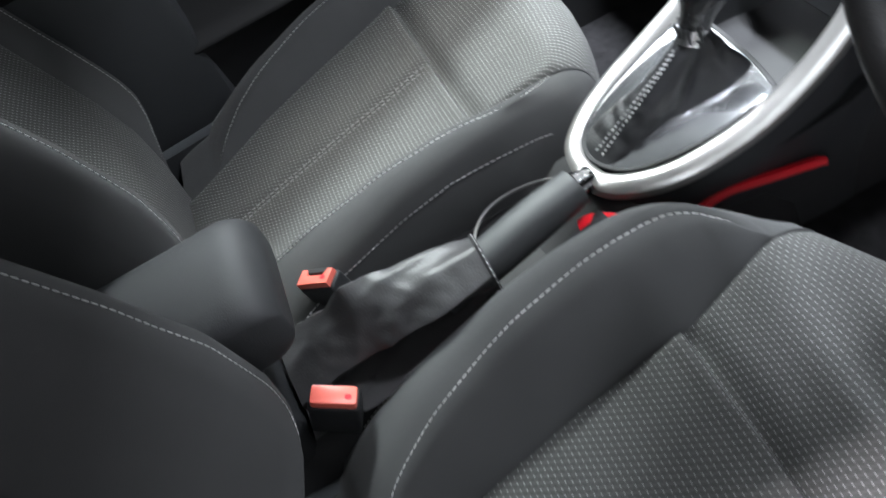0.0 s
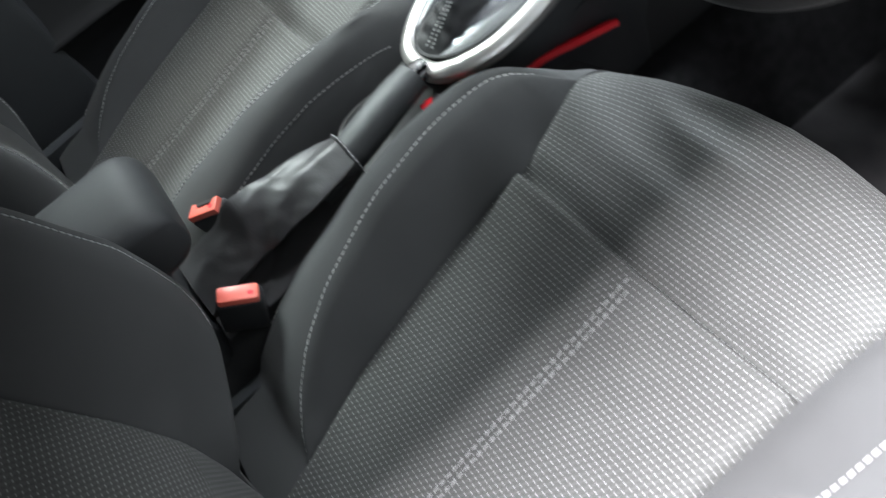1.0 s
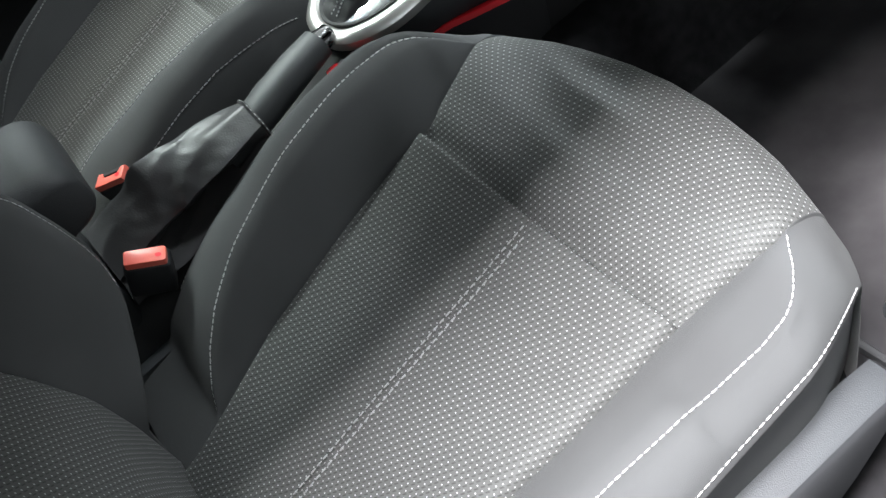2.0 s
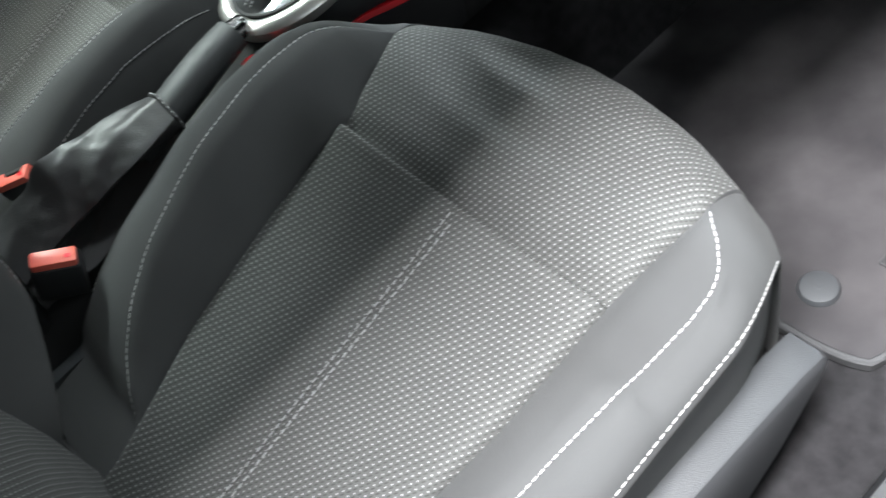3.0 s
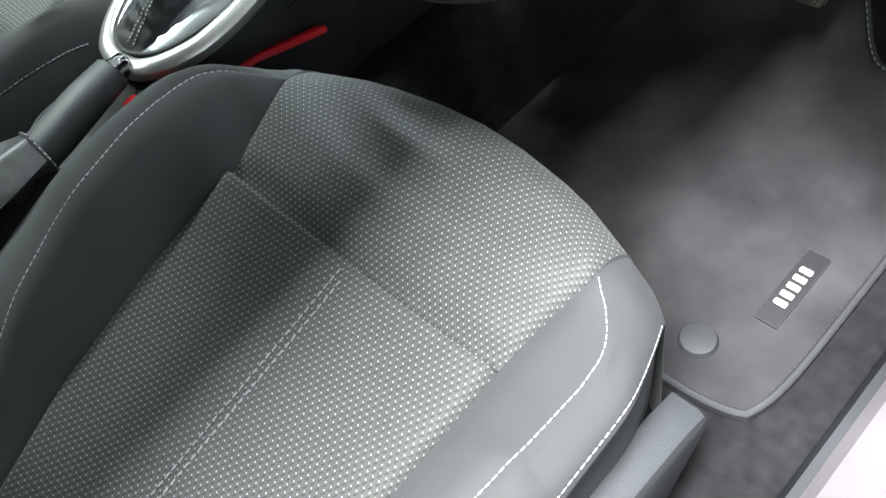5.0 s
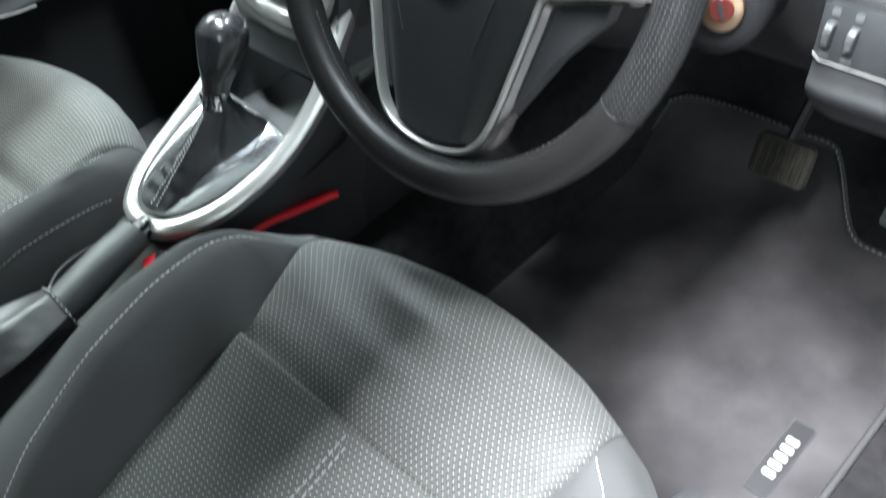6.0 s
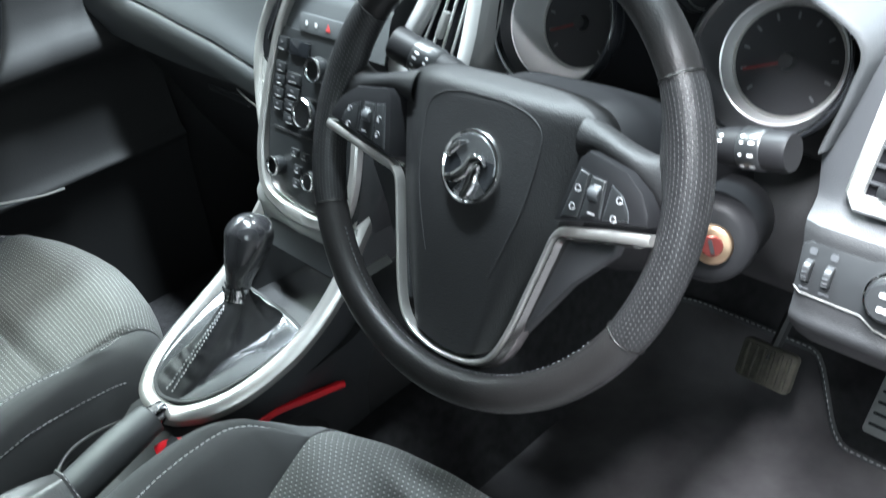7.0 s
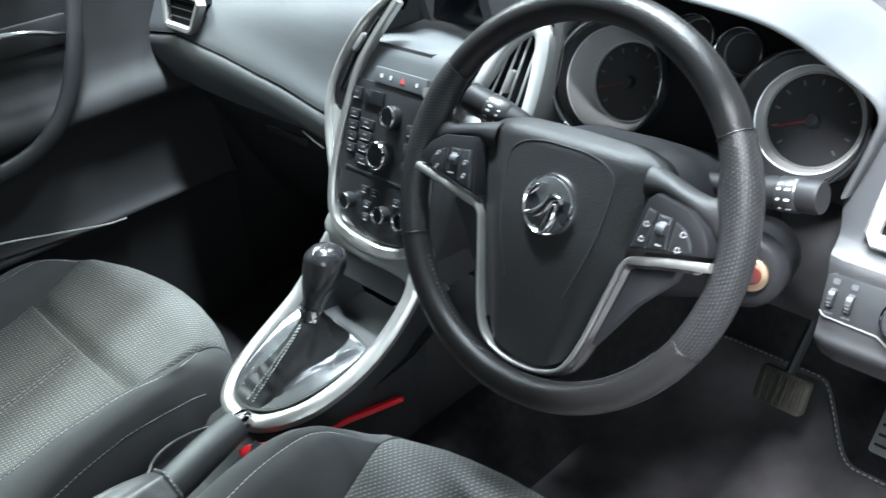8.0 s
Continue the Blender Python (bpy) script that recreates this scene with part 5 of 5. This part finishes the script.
for x in (-0.046, -0.0295):
    o = LP @ Vector((x, -0.001, 0.003))
    v, f = lathe([(0, -0.0032), (0.0085, -0.0032), (0.0092, -0.0024), (0.0092, 0.0024), (0.0085, 0.0032), (0, 0.0032)], o, LP.to_3x3() @ Vector((1, 0, 0)), 20)
    w = part("thumbwheel", solid(v, f), BUTTON, lights, "ribbed thumbwheel")
    for k in range(7):
        a = radians(20 + 23 * k)
        v, f = sweep([o + LP.to_3x3() @ Vector((sx, 0.0092 * math.cos(a), 0.0092 * math.sin(a))) for sx in (-0.0022, 0.0022)], ring(0.0005, n=5))
        part("rib", solid(v, f), GREYPLASTIC, w)
    part("wheel_mark", plate(round_rect(0.006, 0.0055, 0.0015, 2), 0.0005, LP @ pose(x, 0.0150, 0.0046)), GREYPLASTIC, lights)
    part("label_line", plate(round_rect(0.008, 0.0012, 0.0004, 1), 0.0005, LP @ pose(x, -0.0155, 0.0046)), GREYPLASTIC, lights)
o = LP @ Vector((0.018, 0.000, 0.003))
ax = LP.to_3x3() @ Vector((0, 0, 1))
v, f = lathe([(0.0190, 0.0), (0.0190, 0.004), (0.0165, 0.006), (0.0160, 0.014), (0.014, 0.017), (0, 0.0175)], o, ax, 36)
sw = part("light_knob", solid(v, f), BUTTON, lights, "round light switch knob")
v, f = lathe([(0.0200, 0.001), (0.0200, 0.0045), (0.0184, 0.0055), (0.018, 0.004)], o, ax, 36)
part("knob_ring", solid(v, f[:-2]), CHROME, sw)
part("knob_mark", plate(round_rect(0.009, 0.004, 0.001, 2), 0.0006, LP @ pose(0.017, 0.005, 0.0212)), THREAD2, sw)
part("knob_mark", plate(round_rect(0.009, 0.004, 0.001, 2), 0.0006, LP @ pose(0.018, -0.006, 0.0212)), THREAD2, sw)

# ---- passenger door ----
door = thing("passenger_door", "closed dark passenger door with chrome handle and armrest", "car door", (-0.69, 0.2, 0))
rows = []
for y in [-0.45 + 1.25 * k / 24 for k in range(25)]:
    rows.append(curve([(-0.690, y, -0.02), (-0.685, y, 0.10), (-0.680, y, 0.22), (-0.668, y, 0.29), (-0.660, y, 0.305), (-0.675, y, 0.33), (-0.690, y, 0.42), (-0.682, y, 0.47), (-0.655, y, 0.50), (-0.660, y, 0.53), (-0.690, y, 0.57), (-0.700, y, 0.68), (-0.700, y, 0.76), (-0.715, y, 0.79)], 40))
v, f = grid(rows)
# Trim coloured darker than PLASTIC in place of the shade on the door.
mesh("trim_panel", v, f, DARK, door, "moulded trim panel coloured near-black for shade")
v, f = sweep(curve([(-0.657, 0.25, 0.362), (-0.657, 0.337, 0.349), (-0.657, 0.43, 0.326), (-0.657, 0.51, 0.306), (-0.659, 0.555, 0.300)], 18), ring(0.0022, n=6))
part("bright_strip", solid(v, f), SILVER, door, "thin bright strip")
v, f = sweep(curve([(-0.685, 0.40, 0.668), (-0.672, 0.45, 0.670), (-0.672, 0.50, 0.663), (-0.676, 0.545, 0.648), (-0.685, 0.575, 0.637)], 18), ring(0.007, 0.006, 10), scale=lambda q: (1.1 - 0.6 * q, 1.1 - 0.6 * q))
part("door_handle", solid(v, f), CHROME, door, "chrome door handle")
part("handle_cup", box((-0.697, 0.50, 0.65), (0.012, 0.14, 0.05), 0.005), DARK, door)
v, f = sweep(curve([(-0.655, 0.30, 0.46), (-0.652, 0.38, 0.465), (-0.652, 0.45, 0.485), (-0.655, 0.51, 0.535), (-0.66, 0.55, 0.61), (-0.675, 0.585, 0.70)], 24), ring(0.010, 0.016, 14))
part("pull_handle", solid(v, f), PLASTIC, door, "curved pull handle")

# ---- pedals ----
pb = thing("brake_pedal", "worn ribbed rubber brake pedal on a dark arm", "pedal", (0.405, 1.0, 0.18))
PB = Matrix.Translation((0.405, 1.000, 0.178)) @ Euler((radians(65), 0, 0)).to_matrix().to_4x4()
part("pad", plate(round_rect(0.075, 0.055, 0.008, 4), 0.012, PB, 0.003), PEDAL, pb)
for k in range(6):
    part("rib", box((0, 0, 0), (0.005, 0.046, 0.004), 0.001, 1, PB @ pose(-0.028 + 0.0112 * k, 0, 0.001)), PEDAL, pb)
v, f = sweep([(0.405, 1.01, 0.18), (0.405, 1.08, 0.25), (0.405, 1.12, 0.42)], ring(0.007, 0.012, 8))
part("arm", solid(v, f), DARK, pb)
pa = thing("accelerator_pedal", "grey metal accelerator pedal standing on the floor", "pedal", (0.545, 1.07, 0.1))
PA = Matrix.Translation((0.546, 1.066, 0.140)) @ Euler((radians(48), 0, 0)).to_matrix().to_4x4()
part("pad", plate(round_rect(0.045, 0.085, 0.006, 4), 0.008, PA, 0.002), METALPEDAL, pa)
for k in range(5):
    part("rib", box((0, 0, 0), (0.034, 0.004, 0.003), 0.001, 1, PA @ pose(0, -0.03 + 0.015 * k, 0.001)), PLASTIC, pa)
v, f = sweep([(0.546, 1.075, 0.13), (0.546, 1.11, 0.12), (0.546, 1.16, 0.30)], ring(0.006, 0.01, 8))
part("arm", solid(v, f), DARK, pa)

# ---- steering column ----
TILT_DEG = 65
WHEEL_M = pose(0.3544, 0.5562, 0.6582, TILT_DEG, 0, 0.4) @ pose(0, 0, 0, 0, 0, 0.5)
column = thing("steering_column", "black steering column shroud with ignition lock and stalks", "steering column", (0.357, 0.68, 0.62))
rows = []
for w, rx, ry, dy in ((-0.045, 0.066, 0.050, 0.0), (-0.06, 0.085, 0.066, 0.002), (-0.10, 0.100, 0.074, 0.002), (-0.16, 0.110, 0.078, -0.004), (-0.26, 0.110, 0.078, -0.01)):
    rows.append([WHEEL_M @ Vector((a * rx, dy + b * ry, w)) for a, b in ring(1, 1, 32, 0.75)])
v, f = grid(rows, True)
f.append(tuple(range(32)))
part("shroud", solid(v, f), STALK, column)
ia = Vector((0.30, -0.90, 0.32)).normalized()
v, f = lathe([(0, 0.003), (0.025, 0.003), (0.0315, 0.0), (0.035, -0.006), (0.036, -0.02), (0.038, -0.09)], (0.492, 0.668, 0.585), ia, 36)
lock_body = part("lock_housing", solid(v, f), STALK, column, "round black lock housing")
v, f = lathe([(0, 0.009), (0.0125, 0.009), (0.0150, 0.0075), (0.016, 0.004)], (0.497, 0.668, 0.585), ia, 28)
lock = part("ignition_lock", solid(v, f), KEYMETAL, column, "worn brass and red ignition lock")
v, f = lathe([(0, 0.0105), (0.0078, 0.0105), (0.0088, 0.0085)], (0.4975, 0.668, 0.585), ia, 24)
part("lock_face", solid(v, f), REDKEY, lock)
q = ia.to_track_quat("Z", "Y").to_matrix().to_4x4()
part("key_slot", plate(round_rect(0.003, 0.012, 0.001, 2), 0.001, Matrix.Translation(Vector((0.4975, 0.668, 0.585)) + ia * 0.0115) @ q @ pose(0, 0, 0, 0, 0, 20)), DARK, lock)


def stalk(a, b, r, name):
    a, b = Vector(a), Vector(b)
    d = (b - a).normalized()
    n = (b - a).length
    v, f = lathe([(r * 0.75, 0), (r * 0.8, n * 0.5), (r, n * 0.62), (r, n - 0.003), (r * 0.92, n), (0, n)], a, d, 24)
    s = part(name, solid(v, f), STALK, column, "black control stalk")
    v, f = lathe([(r * 1.0, n * 0.70), (r * 1.06, n * 0.71), (r * 1.06, n * 0.84), (r * 1.0, n * 0.85)], a, d, 24)
    part("turn_ring", solid(v, f[:-2]), BUTTON, s)
    side = d.cross(Vector((0, 0, 1))).normalized()
    up = side.cross(d)
    for q, long, marks in ((0.80, 0.0050, 4), (0.735, 0.0030, 4), (0.60, 0.0060, 2)):
        reach = r * (1.07 if q > 0.7 else 0.97)
        for k in range(marks):
            p = a + d * (n * q) + (side * -0.2 + up * (0.9 - 0.42 * k) - Vector((0, 1, 0)) * 0.8).normalized() * reach
            nrm = (p - (a + d * (n * q))).normalized()
            m = Matrix.Translation(p) @ Matrix((d, nrm.cross(d), nrm)).transposed().to_4x4()
            part("print_mark", plate(round_rect(long, 0.0020, 0.0006, 1), 0.0005, m), WHITE, s)
    return s


stalk((0.42, 0.690, 0.645), (0.541, 0.688, 0.668), 0.0150, "wiper_stalk")
stalk((0.31, 0.694, 0.617), (0.156, 0.660, 0.685), 0.0165, "indicator_stalk")

# ---- steering wheel ----
wheel = thing("steering_wheel", "black leather steering wheel with silver V-shaped trim and round badge", "steering wheel", m=WHEEL_M)
RM, SINK, DROP = 0.1760, -0.0055, 0.002


def rim_piece(name, a0, a1, mat, label, puff=1.0):
    n = max(8, int(abs(a1 - a0) / 2))
    rows, uvs = [], []
    for k in range(n + 1):
        a = radians(a0 + (a1 - a0) * k / n)
        edge = min(k, n - k) / n * abs(a1 - a0) / 3
        g = puff * (1 - 0.05 * math.exp(-edge * 2))
        # thumb rests swell on the inner side where the upper arms meet the rim
        lift = sum(math.exp(-(((math.degrees(a) - m) / 9.0) ** 2)) for m in (17, 163))
        row = []
        for j in range(24):
            b = 2 * math.pi * j / 24
            swell = 1 + 0.42 * lift * max(0, -math.cos(b)) ** 2
            rr, ww = 0.0146 * g * swell * math.cos(b), 0.0150 * g * math.sin(b)
            row.append(((RM + rr) * math.cos(a), (RM + rr) * math.sin(a) + DROP, ww + SINK))
            uvs.append((RM * a, 0.0155 * b))
        rows.append(row)
    v, f = grid(rows, True)
    f.append(tuple(range(24)))
    f.append(tuple(range(n * 24, n * 24 + 24)))
    ob = mesh(name, v, f, mat, wheel, label, uvs=uvs, local=True)
    ob.data.set_sharp_from_angle(angle=radians(50))
    return ob


rim_piece("rim_top", 33.2, 146.8, LEATHER, "smooth black leather rim")
rim_piece("rim_side", -25.8, 32.9, PERF, "perforated black leather grip", 1.03)
rim_piece("rim_side", 147.1, 205.8, PERF, "perforated black leather grip", 1.03)
rim_piece("rim_bottom", 206.1, 333.9, LEATHER, "smooth black leather rim")
for a in (33.05, 146.95, 205.95, 334.05):
    c = radians(a)
    v, f = sweep([((RM + 0.0150 * math.cos(b)) * math.cos(c), (RM + 0.0150 * math.cos(b)) * math.sin(c) + DROP, 0.0155 * math.sin(b) + SINK) for b in [2 * math.pi * j / 24 for j in range(24)]], ring(0.0005, n=6), up=(-math.sin(c), math.cos(c), 0), closed=True)
    part("rim_seam", solid(v, f), LEATHER, wheel, local=True)
for a0, a1 in ((215, 265), (275, 326)):
    line = [((RM - 0.0148) * math.cos(radians(a)), (RM - 0.0148) * math.sin(radians(a)) + DROP, SINK + 0.002) for a in np.linspace(a0, a1, 60)]
    stitches("rim_lacing", line, wheel, (0, 0, 1), length=0.0022, gap=0.0028, r=0.0007, lift=0.0, local=True, mat=GREYPLASTIC)


def hub_level(u, w):
    """The level of the padded hub: a low dome that rolls back at its top and sides."""
    a = abs(u)
    side = float(np.interp(w, [-0.15, -0.10, -0.03, 0.05], [0.045, 0.060, 0.080, 0.095]))
    roll = smooth_step(0.050, 0.073, w)
    return 0.0012 - 0.0095 * smooth_step(-0.01, -0.15, w) - 0.010 * smooth_step(0.62, 1.0, a / side) - 0.020 * roll * roll - 0.05 * u * u / 0.01 * 0.05


def inner_line(q):
    half = [(0.0, 0.0540), (0.022, 0.0535), (0.043, 0.0490), (0.0565, 0.0380), (0.0575, 0.014), (0.0530, -0.0205), (0.0430, -0.0535), (0.034, -0.078)]
    return curve([(-u, w) for u, w in half[::-1]] + half[1:], q)


def wheel_sheet(name, outline, height, mat, label="", thick=0.02, rings=14):
    """A padded cover over an outline of (u, v); height(u, v) gives its level."""
    cu = sum(p[0] for p in outline) / len(outline)
    cv = sum(p[1] for p in outline) / len(outline)
    rows = []
    for k in range(rings + 1):
        q = max(1e-4, k / rings)
        rows.append([(cu + (u - cu) * q, cv + (w - cv) * q, height(cu + (u - cu) * q, cv + (w - cv) * q)) for u, w in outline])
    rows.append([(cu + (u - cu) * 1.012, cv + (w - cv) * 1.012, height(u, w) - 0.0025) for u, w in outline])
    rows.append([(cu + (u - cu) * 1.0, cv + (w - cv) * 1.0, height(u, w) - thick) for u, w in outline])
    v, f = grid(rows, True)
    f.append(tuple(range(len(outline))))
    return part(name, solid(v, f), mat, wheel, label, local=True)


half = [(0.030, 0.0695), (0.058, 0.0680), (0.083, 0.0610), (0.0945, 0.0500), (0.0940, 0.0360), (0.0865, 0.005), (0.0795, -0.0230), (0.0735, -0.0480), (0.0650, -0.0790), (0.0565, -0.109), (0.0470, -0.1300), (0.0370, -0.1400), (0.021, -0.1470)]
air = curve([(0.0, 0.0700)] + half + [(0, -0.1495)] + [(-u, w) for u, w in half[::-1]], 120, True)
cover = wheel_sheet("airbag_cover", [(p[0], p[1]) for p in air], hub_level, HUBSKIN, "grained black airbag cover", 0.03, 18)
line = inner_line(90)
v, f = sweep([(p[0], p[1], hub_level(p[0], p[1]) + 0.0001) for p in line], ring(0.00075, 0.00055, 6), up=(0, 0, 1))
part("cover_seam", solid(v, f), DARK, cover, "thin tear line of the cover", local=True)
# badge: plain ring with plain bent shapes
BM = pose(0.0, 0.0, 0.0026, -3, 0, 0)
badge2 = part("badge", solid(*lathe([(0, 0.001), (0.0250, 0.001), (0.0285, -0.004)], (0, 0, 0.0026), (0, -0.05, 1), 44)), MIRROR, wheel, "round chrome badge", local=True)
v, f = sweep([BM @ Vector((0.0272 * math.cos(a), 0.0272 * math.sin(a), 0.001)) for a in [2 * math.pi * k / 56 for k in range(56)]], [(-0.0020, -0.003), (-0.0018, 0.0006), (-0.0006, 0.0018), (0.0008, 0.0014), (0.0020, -0.001), (0.0022, -0.003)], closed=True, up=(0, 0, 1))
part("badge_ring", solid(v, f), CHROME, badge2, local=True)
field = [(0.0242 * math.cos(a), 0.0242 * math.sin(a)) for a in [radians(-35 + 150 * k / 24) for k in range(25)]] + [(0.001, 0.006), (0.006, -0.004)]
part("badge_field", plate(field, 0.002, BM @ pose(0, 0, 0.0018)), GLOSS, badge2, "dark enamel field", local=True)
field = [(0.0242 * math.cos(a), 0.0242 * math.sin(a)) for a in [radians(150 + 92 * k / 16) for k in range(17)]] + [(-0.004, -0.010), (-0.010, 0.002)]
part("badge_field", plate(field, 0.002, BM @ pose(0, 0, 0.0018)), GLOSS, badge2, "dark enamel field", local=True)
for pts, r in (([(-0.020, -0.013), (-0.012, -0.011), (-0.003, -0.003), (0.002, 0.006), (0.010, 0.008), (0.016, 0.004)], 0.0042), ([(0.001, -0.024), (0.005, -0.012), (0.007, -0.001), (0.012, 0.004)], 0.0045), ([(-0.022, 0.004), (-0.016, 0.013), (-0.007, 0.018)], 0.0026)):
    v, f = sweep([BM @ Vector((p[0], p[1], 0.0024)) for p in curve(pts, 18)], ring(r, 0.0026, 10), up=(0, 0, 1), scale=lambda q: (0.35 + 0.8 * math.sin(math.pi * min(1, q + 0.12)), 1))
    part("badge_shape", solid(v, f), CHROME, badge2, local=True)

# V trim
leg = [(0.1640, -0.0045, 0.0085), (0.1300, -0.0115, 0.0060), (0.1020, -0.0190, 0.0015), (0.0900, -0.0225, -0.0015), (0.0825, -0.0300, -0.0040), (0.0785, -0.0440, -0.0055), (0.0700, -0.0770, -0.0070), (0.0620, -0.1080, -0.0080), (0.0530, -0.1320, -0.0085), (0.0420, -0.1450, -0.0088), (0.0240, -0.1525, -0.0090)]
vt = curve([(-u, w, h) for u, w, h in leg] + [(0, -0.1555, -0.0092)] + leg[::-1], 150)


def trim_width(q):
    return (1 + 1.1 * smooth_step(0.325, 0.39, abs(q - 0.5)), 1)


v, f = sweep(vt, [(-0.0017, -0.008), (-0.0017, 0.0008), (-0.0009, 0.0020), (0.0009, 0.0020), (0.0017, 0.0008), (0.0017, -0.008)], up=(0, 0, 1), scale=trim_width)
part("v_trim", solid(v, f), SILVER, wheel, "satin silver V-shaped trim", local=True)
v, f = sweep([(p[0], p[1], p[2]) for p in vt[3:-3]], [(0.0021, -0.010), (0.0021, -0.0030), (0.0032, -0.0022), (0.0068, -0.0058), (0.0075, -0.014), (0.0060, -0.021), (0.0020, -0.021)], up=(0, 0, 1))
part("trim_wall", solid(v, f), DARKCHROME, wheel, "dark chrome side of the trim", local=True)
for s in (-1, 1):
    def turned(pts):
        return [(s * u, w) for u, w in pts][::s]

    pad = turned([(0.0860, -0.0150), (0.1605, 0.0030), (0.1590, 0.0110), (0.1510, 0.0230), (0.1350, 0.0335), (0.1020, 0.0390), (0.0960, 0.0330)])
    tilt = pose(0, 0, -0.0005, 0, -4 * s, 0)
    sp = part("spoke", plate(pad, 0.022, tilt, 0.002), STALK, wheel, "black switch pad on the spoke", local=True)
    for name, quad in (("outer_key", [(0.1262, -0.0025), (0.1462, 0.0025), (0.1440, 0.0090), (0.1374, 0.0172), (0.1275, 0.0222)]), ("rocker", [(0.1076, -0.0062), (0.1240, -0.0024), (0.1222, 0.0235), (0.1104, 0.0240)]), ("inner_key", [(0.0920, -0.0102), (0.1052, -0.0070), (0.1084, 0.0246), (0.1000, 0.0263)])):
        mid = (sum(p[0] for p in quad) / len(quad), sum(p[1] for p in quad) / len(quad))
        line = [tilt @ Vector((s * u, w, 0.0002)) for u, w in quad]
        v, f = sweep(line, ring(0.00045, 0.0004, 5), up=(0, 0, 1), closed=True)
        key_ob = part(name, plate(turned([(mid[0] + (u - mid[0]) * 0.95, mid[1] + (w - mid[1]) * 0.96) for u, w in quad]), 0.003, tilt @ pose(0, 0, 0.0016), 0.0008), BUTTON, sp, "black switch key", local=True)
        part("key_edge", solid(v, f), GREYPLASTIC, sp, local=True)
        if name == "rocker":
            o = tilt @ Vector((s * mid[0], mid[1] + 0.003, 0.0008))
            v, f = lathe([(0, -0.0042), (0.0046, -0.0042), (0.0052, -0.0034), (0.0052, 0.0034), (0.0046, 0.0042), (0, 0.0042)], o, (1, 0, 0), 18)
            part("roller", solid(v, f), GREYPLASTIC, sp, "small ribbed roller", local=True)
            for w in (0.0185, -0.0005):
                part("switch_mark", plate(round_rect(0.0060, 0.0012, 0.0004, 1), 0.0005, tilt @ pose(s * (mid[0] + 0.001), w, 0.0021)), THREAD2, sp, local=True)
        else:
            for dw in (-0.0085, 0.0045):
                c = Vector((s * (mid[0] + dw * 0.1), mid[1] + dw, 0.0021))
                bow = [tilt @ (c + Vector((0.0022 * math.cos(a), 0.0022 * math.sin(a), 0))) for a in np.linspace(0.3, 4.6, 12)]
                v, f = sweep(bow, ring(0.0004, 0.0003, 5), up=(0, 0, 1))
                part("switch_mark", solid(v, f), THREAD2, sp, local=True)
                part("switch_mark", plate(round_rect(0.0030, 0.0011, 0.0003, 1), 0.0005, tilt @ pose(c.x + s * 0.0016, c.y - 0.0012, 0.0022, 0, 0, 30)), THREAD2, sp, local=True)
    # upper arm from the hub out to the thumb rest
    rows = []
    for q in np.linspace(0, 1, 16):
        u = 0.083 + 0.083 * q
        top = float(np.interp(q, [0, 0.25, 0.5, 0.7, 0.85, 1], [0.060, 0.0545, 0.0485, 0.0460, 0.051, 0.062]))
        low = float(np.interp(q, [0, 0.25, 0.5, 0.7, 0.85, 1], [0.030, 0.034, 0.031, 0.024, 0.014, 0.002]))
        lev = -0.004 + 0.003 * q
        row = []
        for a, b in ring(1, 1, 20, 0.8):
            row.append((s * u, (top + low) / 2 + (top - low) / 2 * a, lev - 0.012 + 0.0135 * b * (1 - 0.25 * a * a)))
        rows.append(row)
    v, f = grid(rows, True)
    part("upper_arm", solid(v, f), HUBSKIN, wheel, "grained black upper spoke", local=True)
    web = turned([(0.080, -0.034), (0.128, -0.020), (0.126, -0.030), (0.098, -0.062), (0.058, -0.128), (0.052, -0.128)])
    part("spoke_web", plate(web, 0.012, pose(0, 0, -0.016), 0.002), PLASTIC, wheel, "dark underside of the spoke", local=True)
v, f = sweep([(0, 0.0, -0.018), (0, 0.0, -0.05)], ring(0.080, 0.058, 28, 0.8), up=(0, 1, 0))
part("hub_back", solid(v, f), PLASTIC, wheel, local=True)
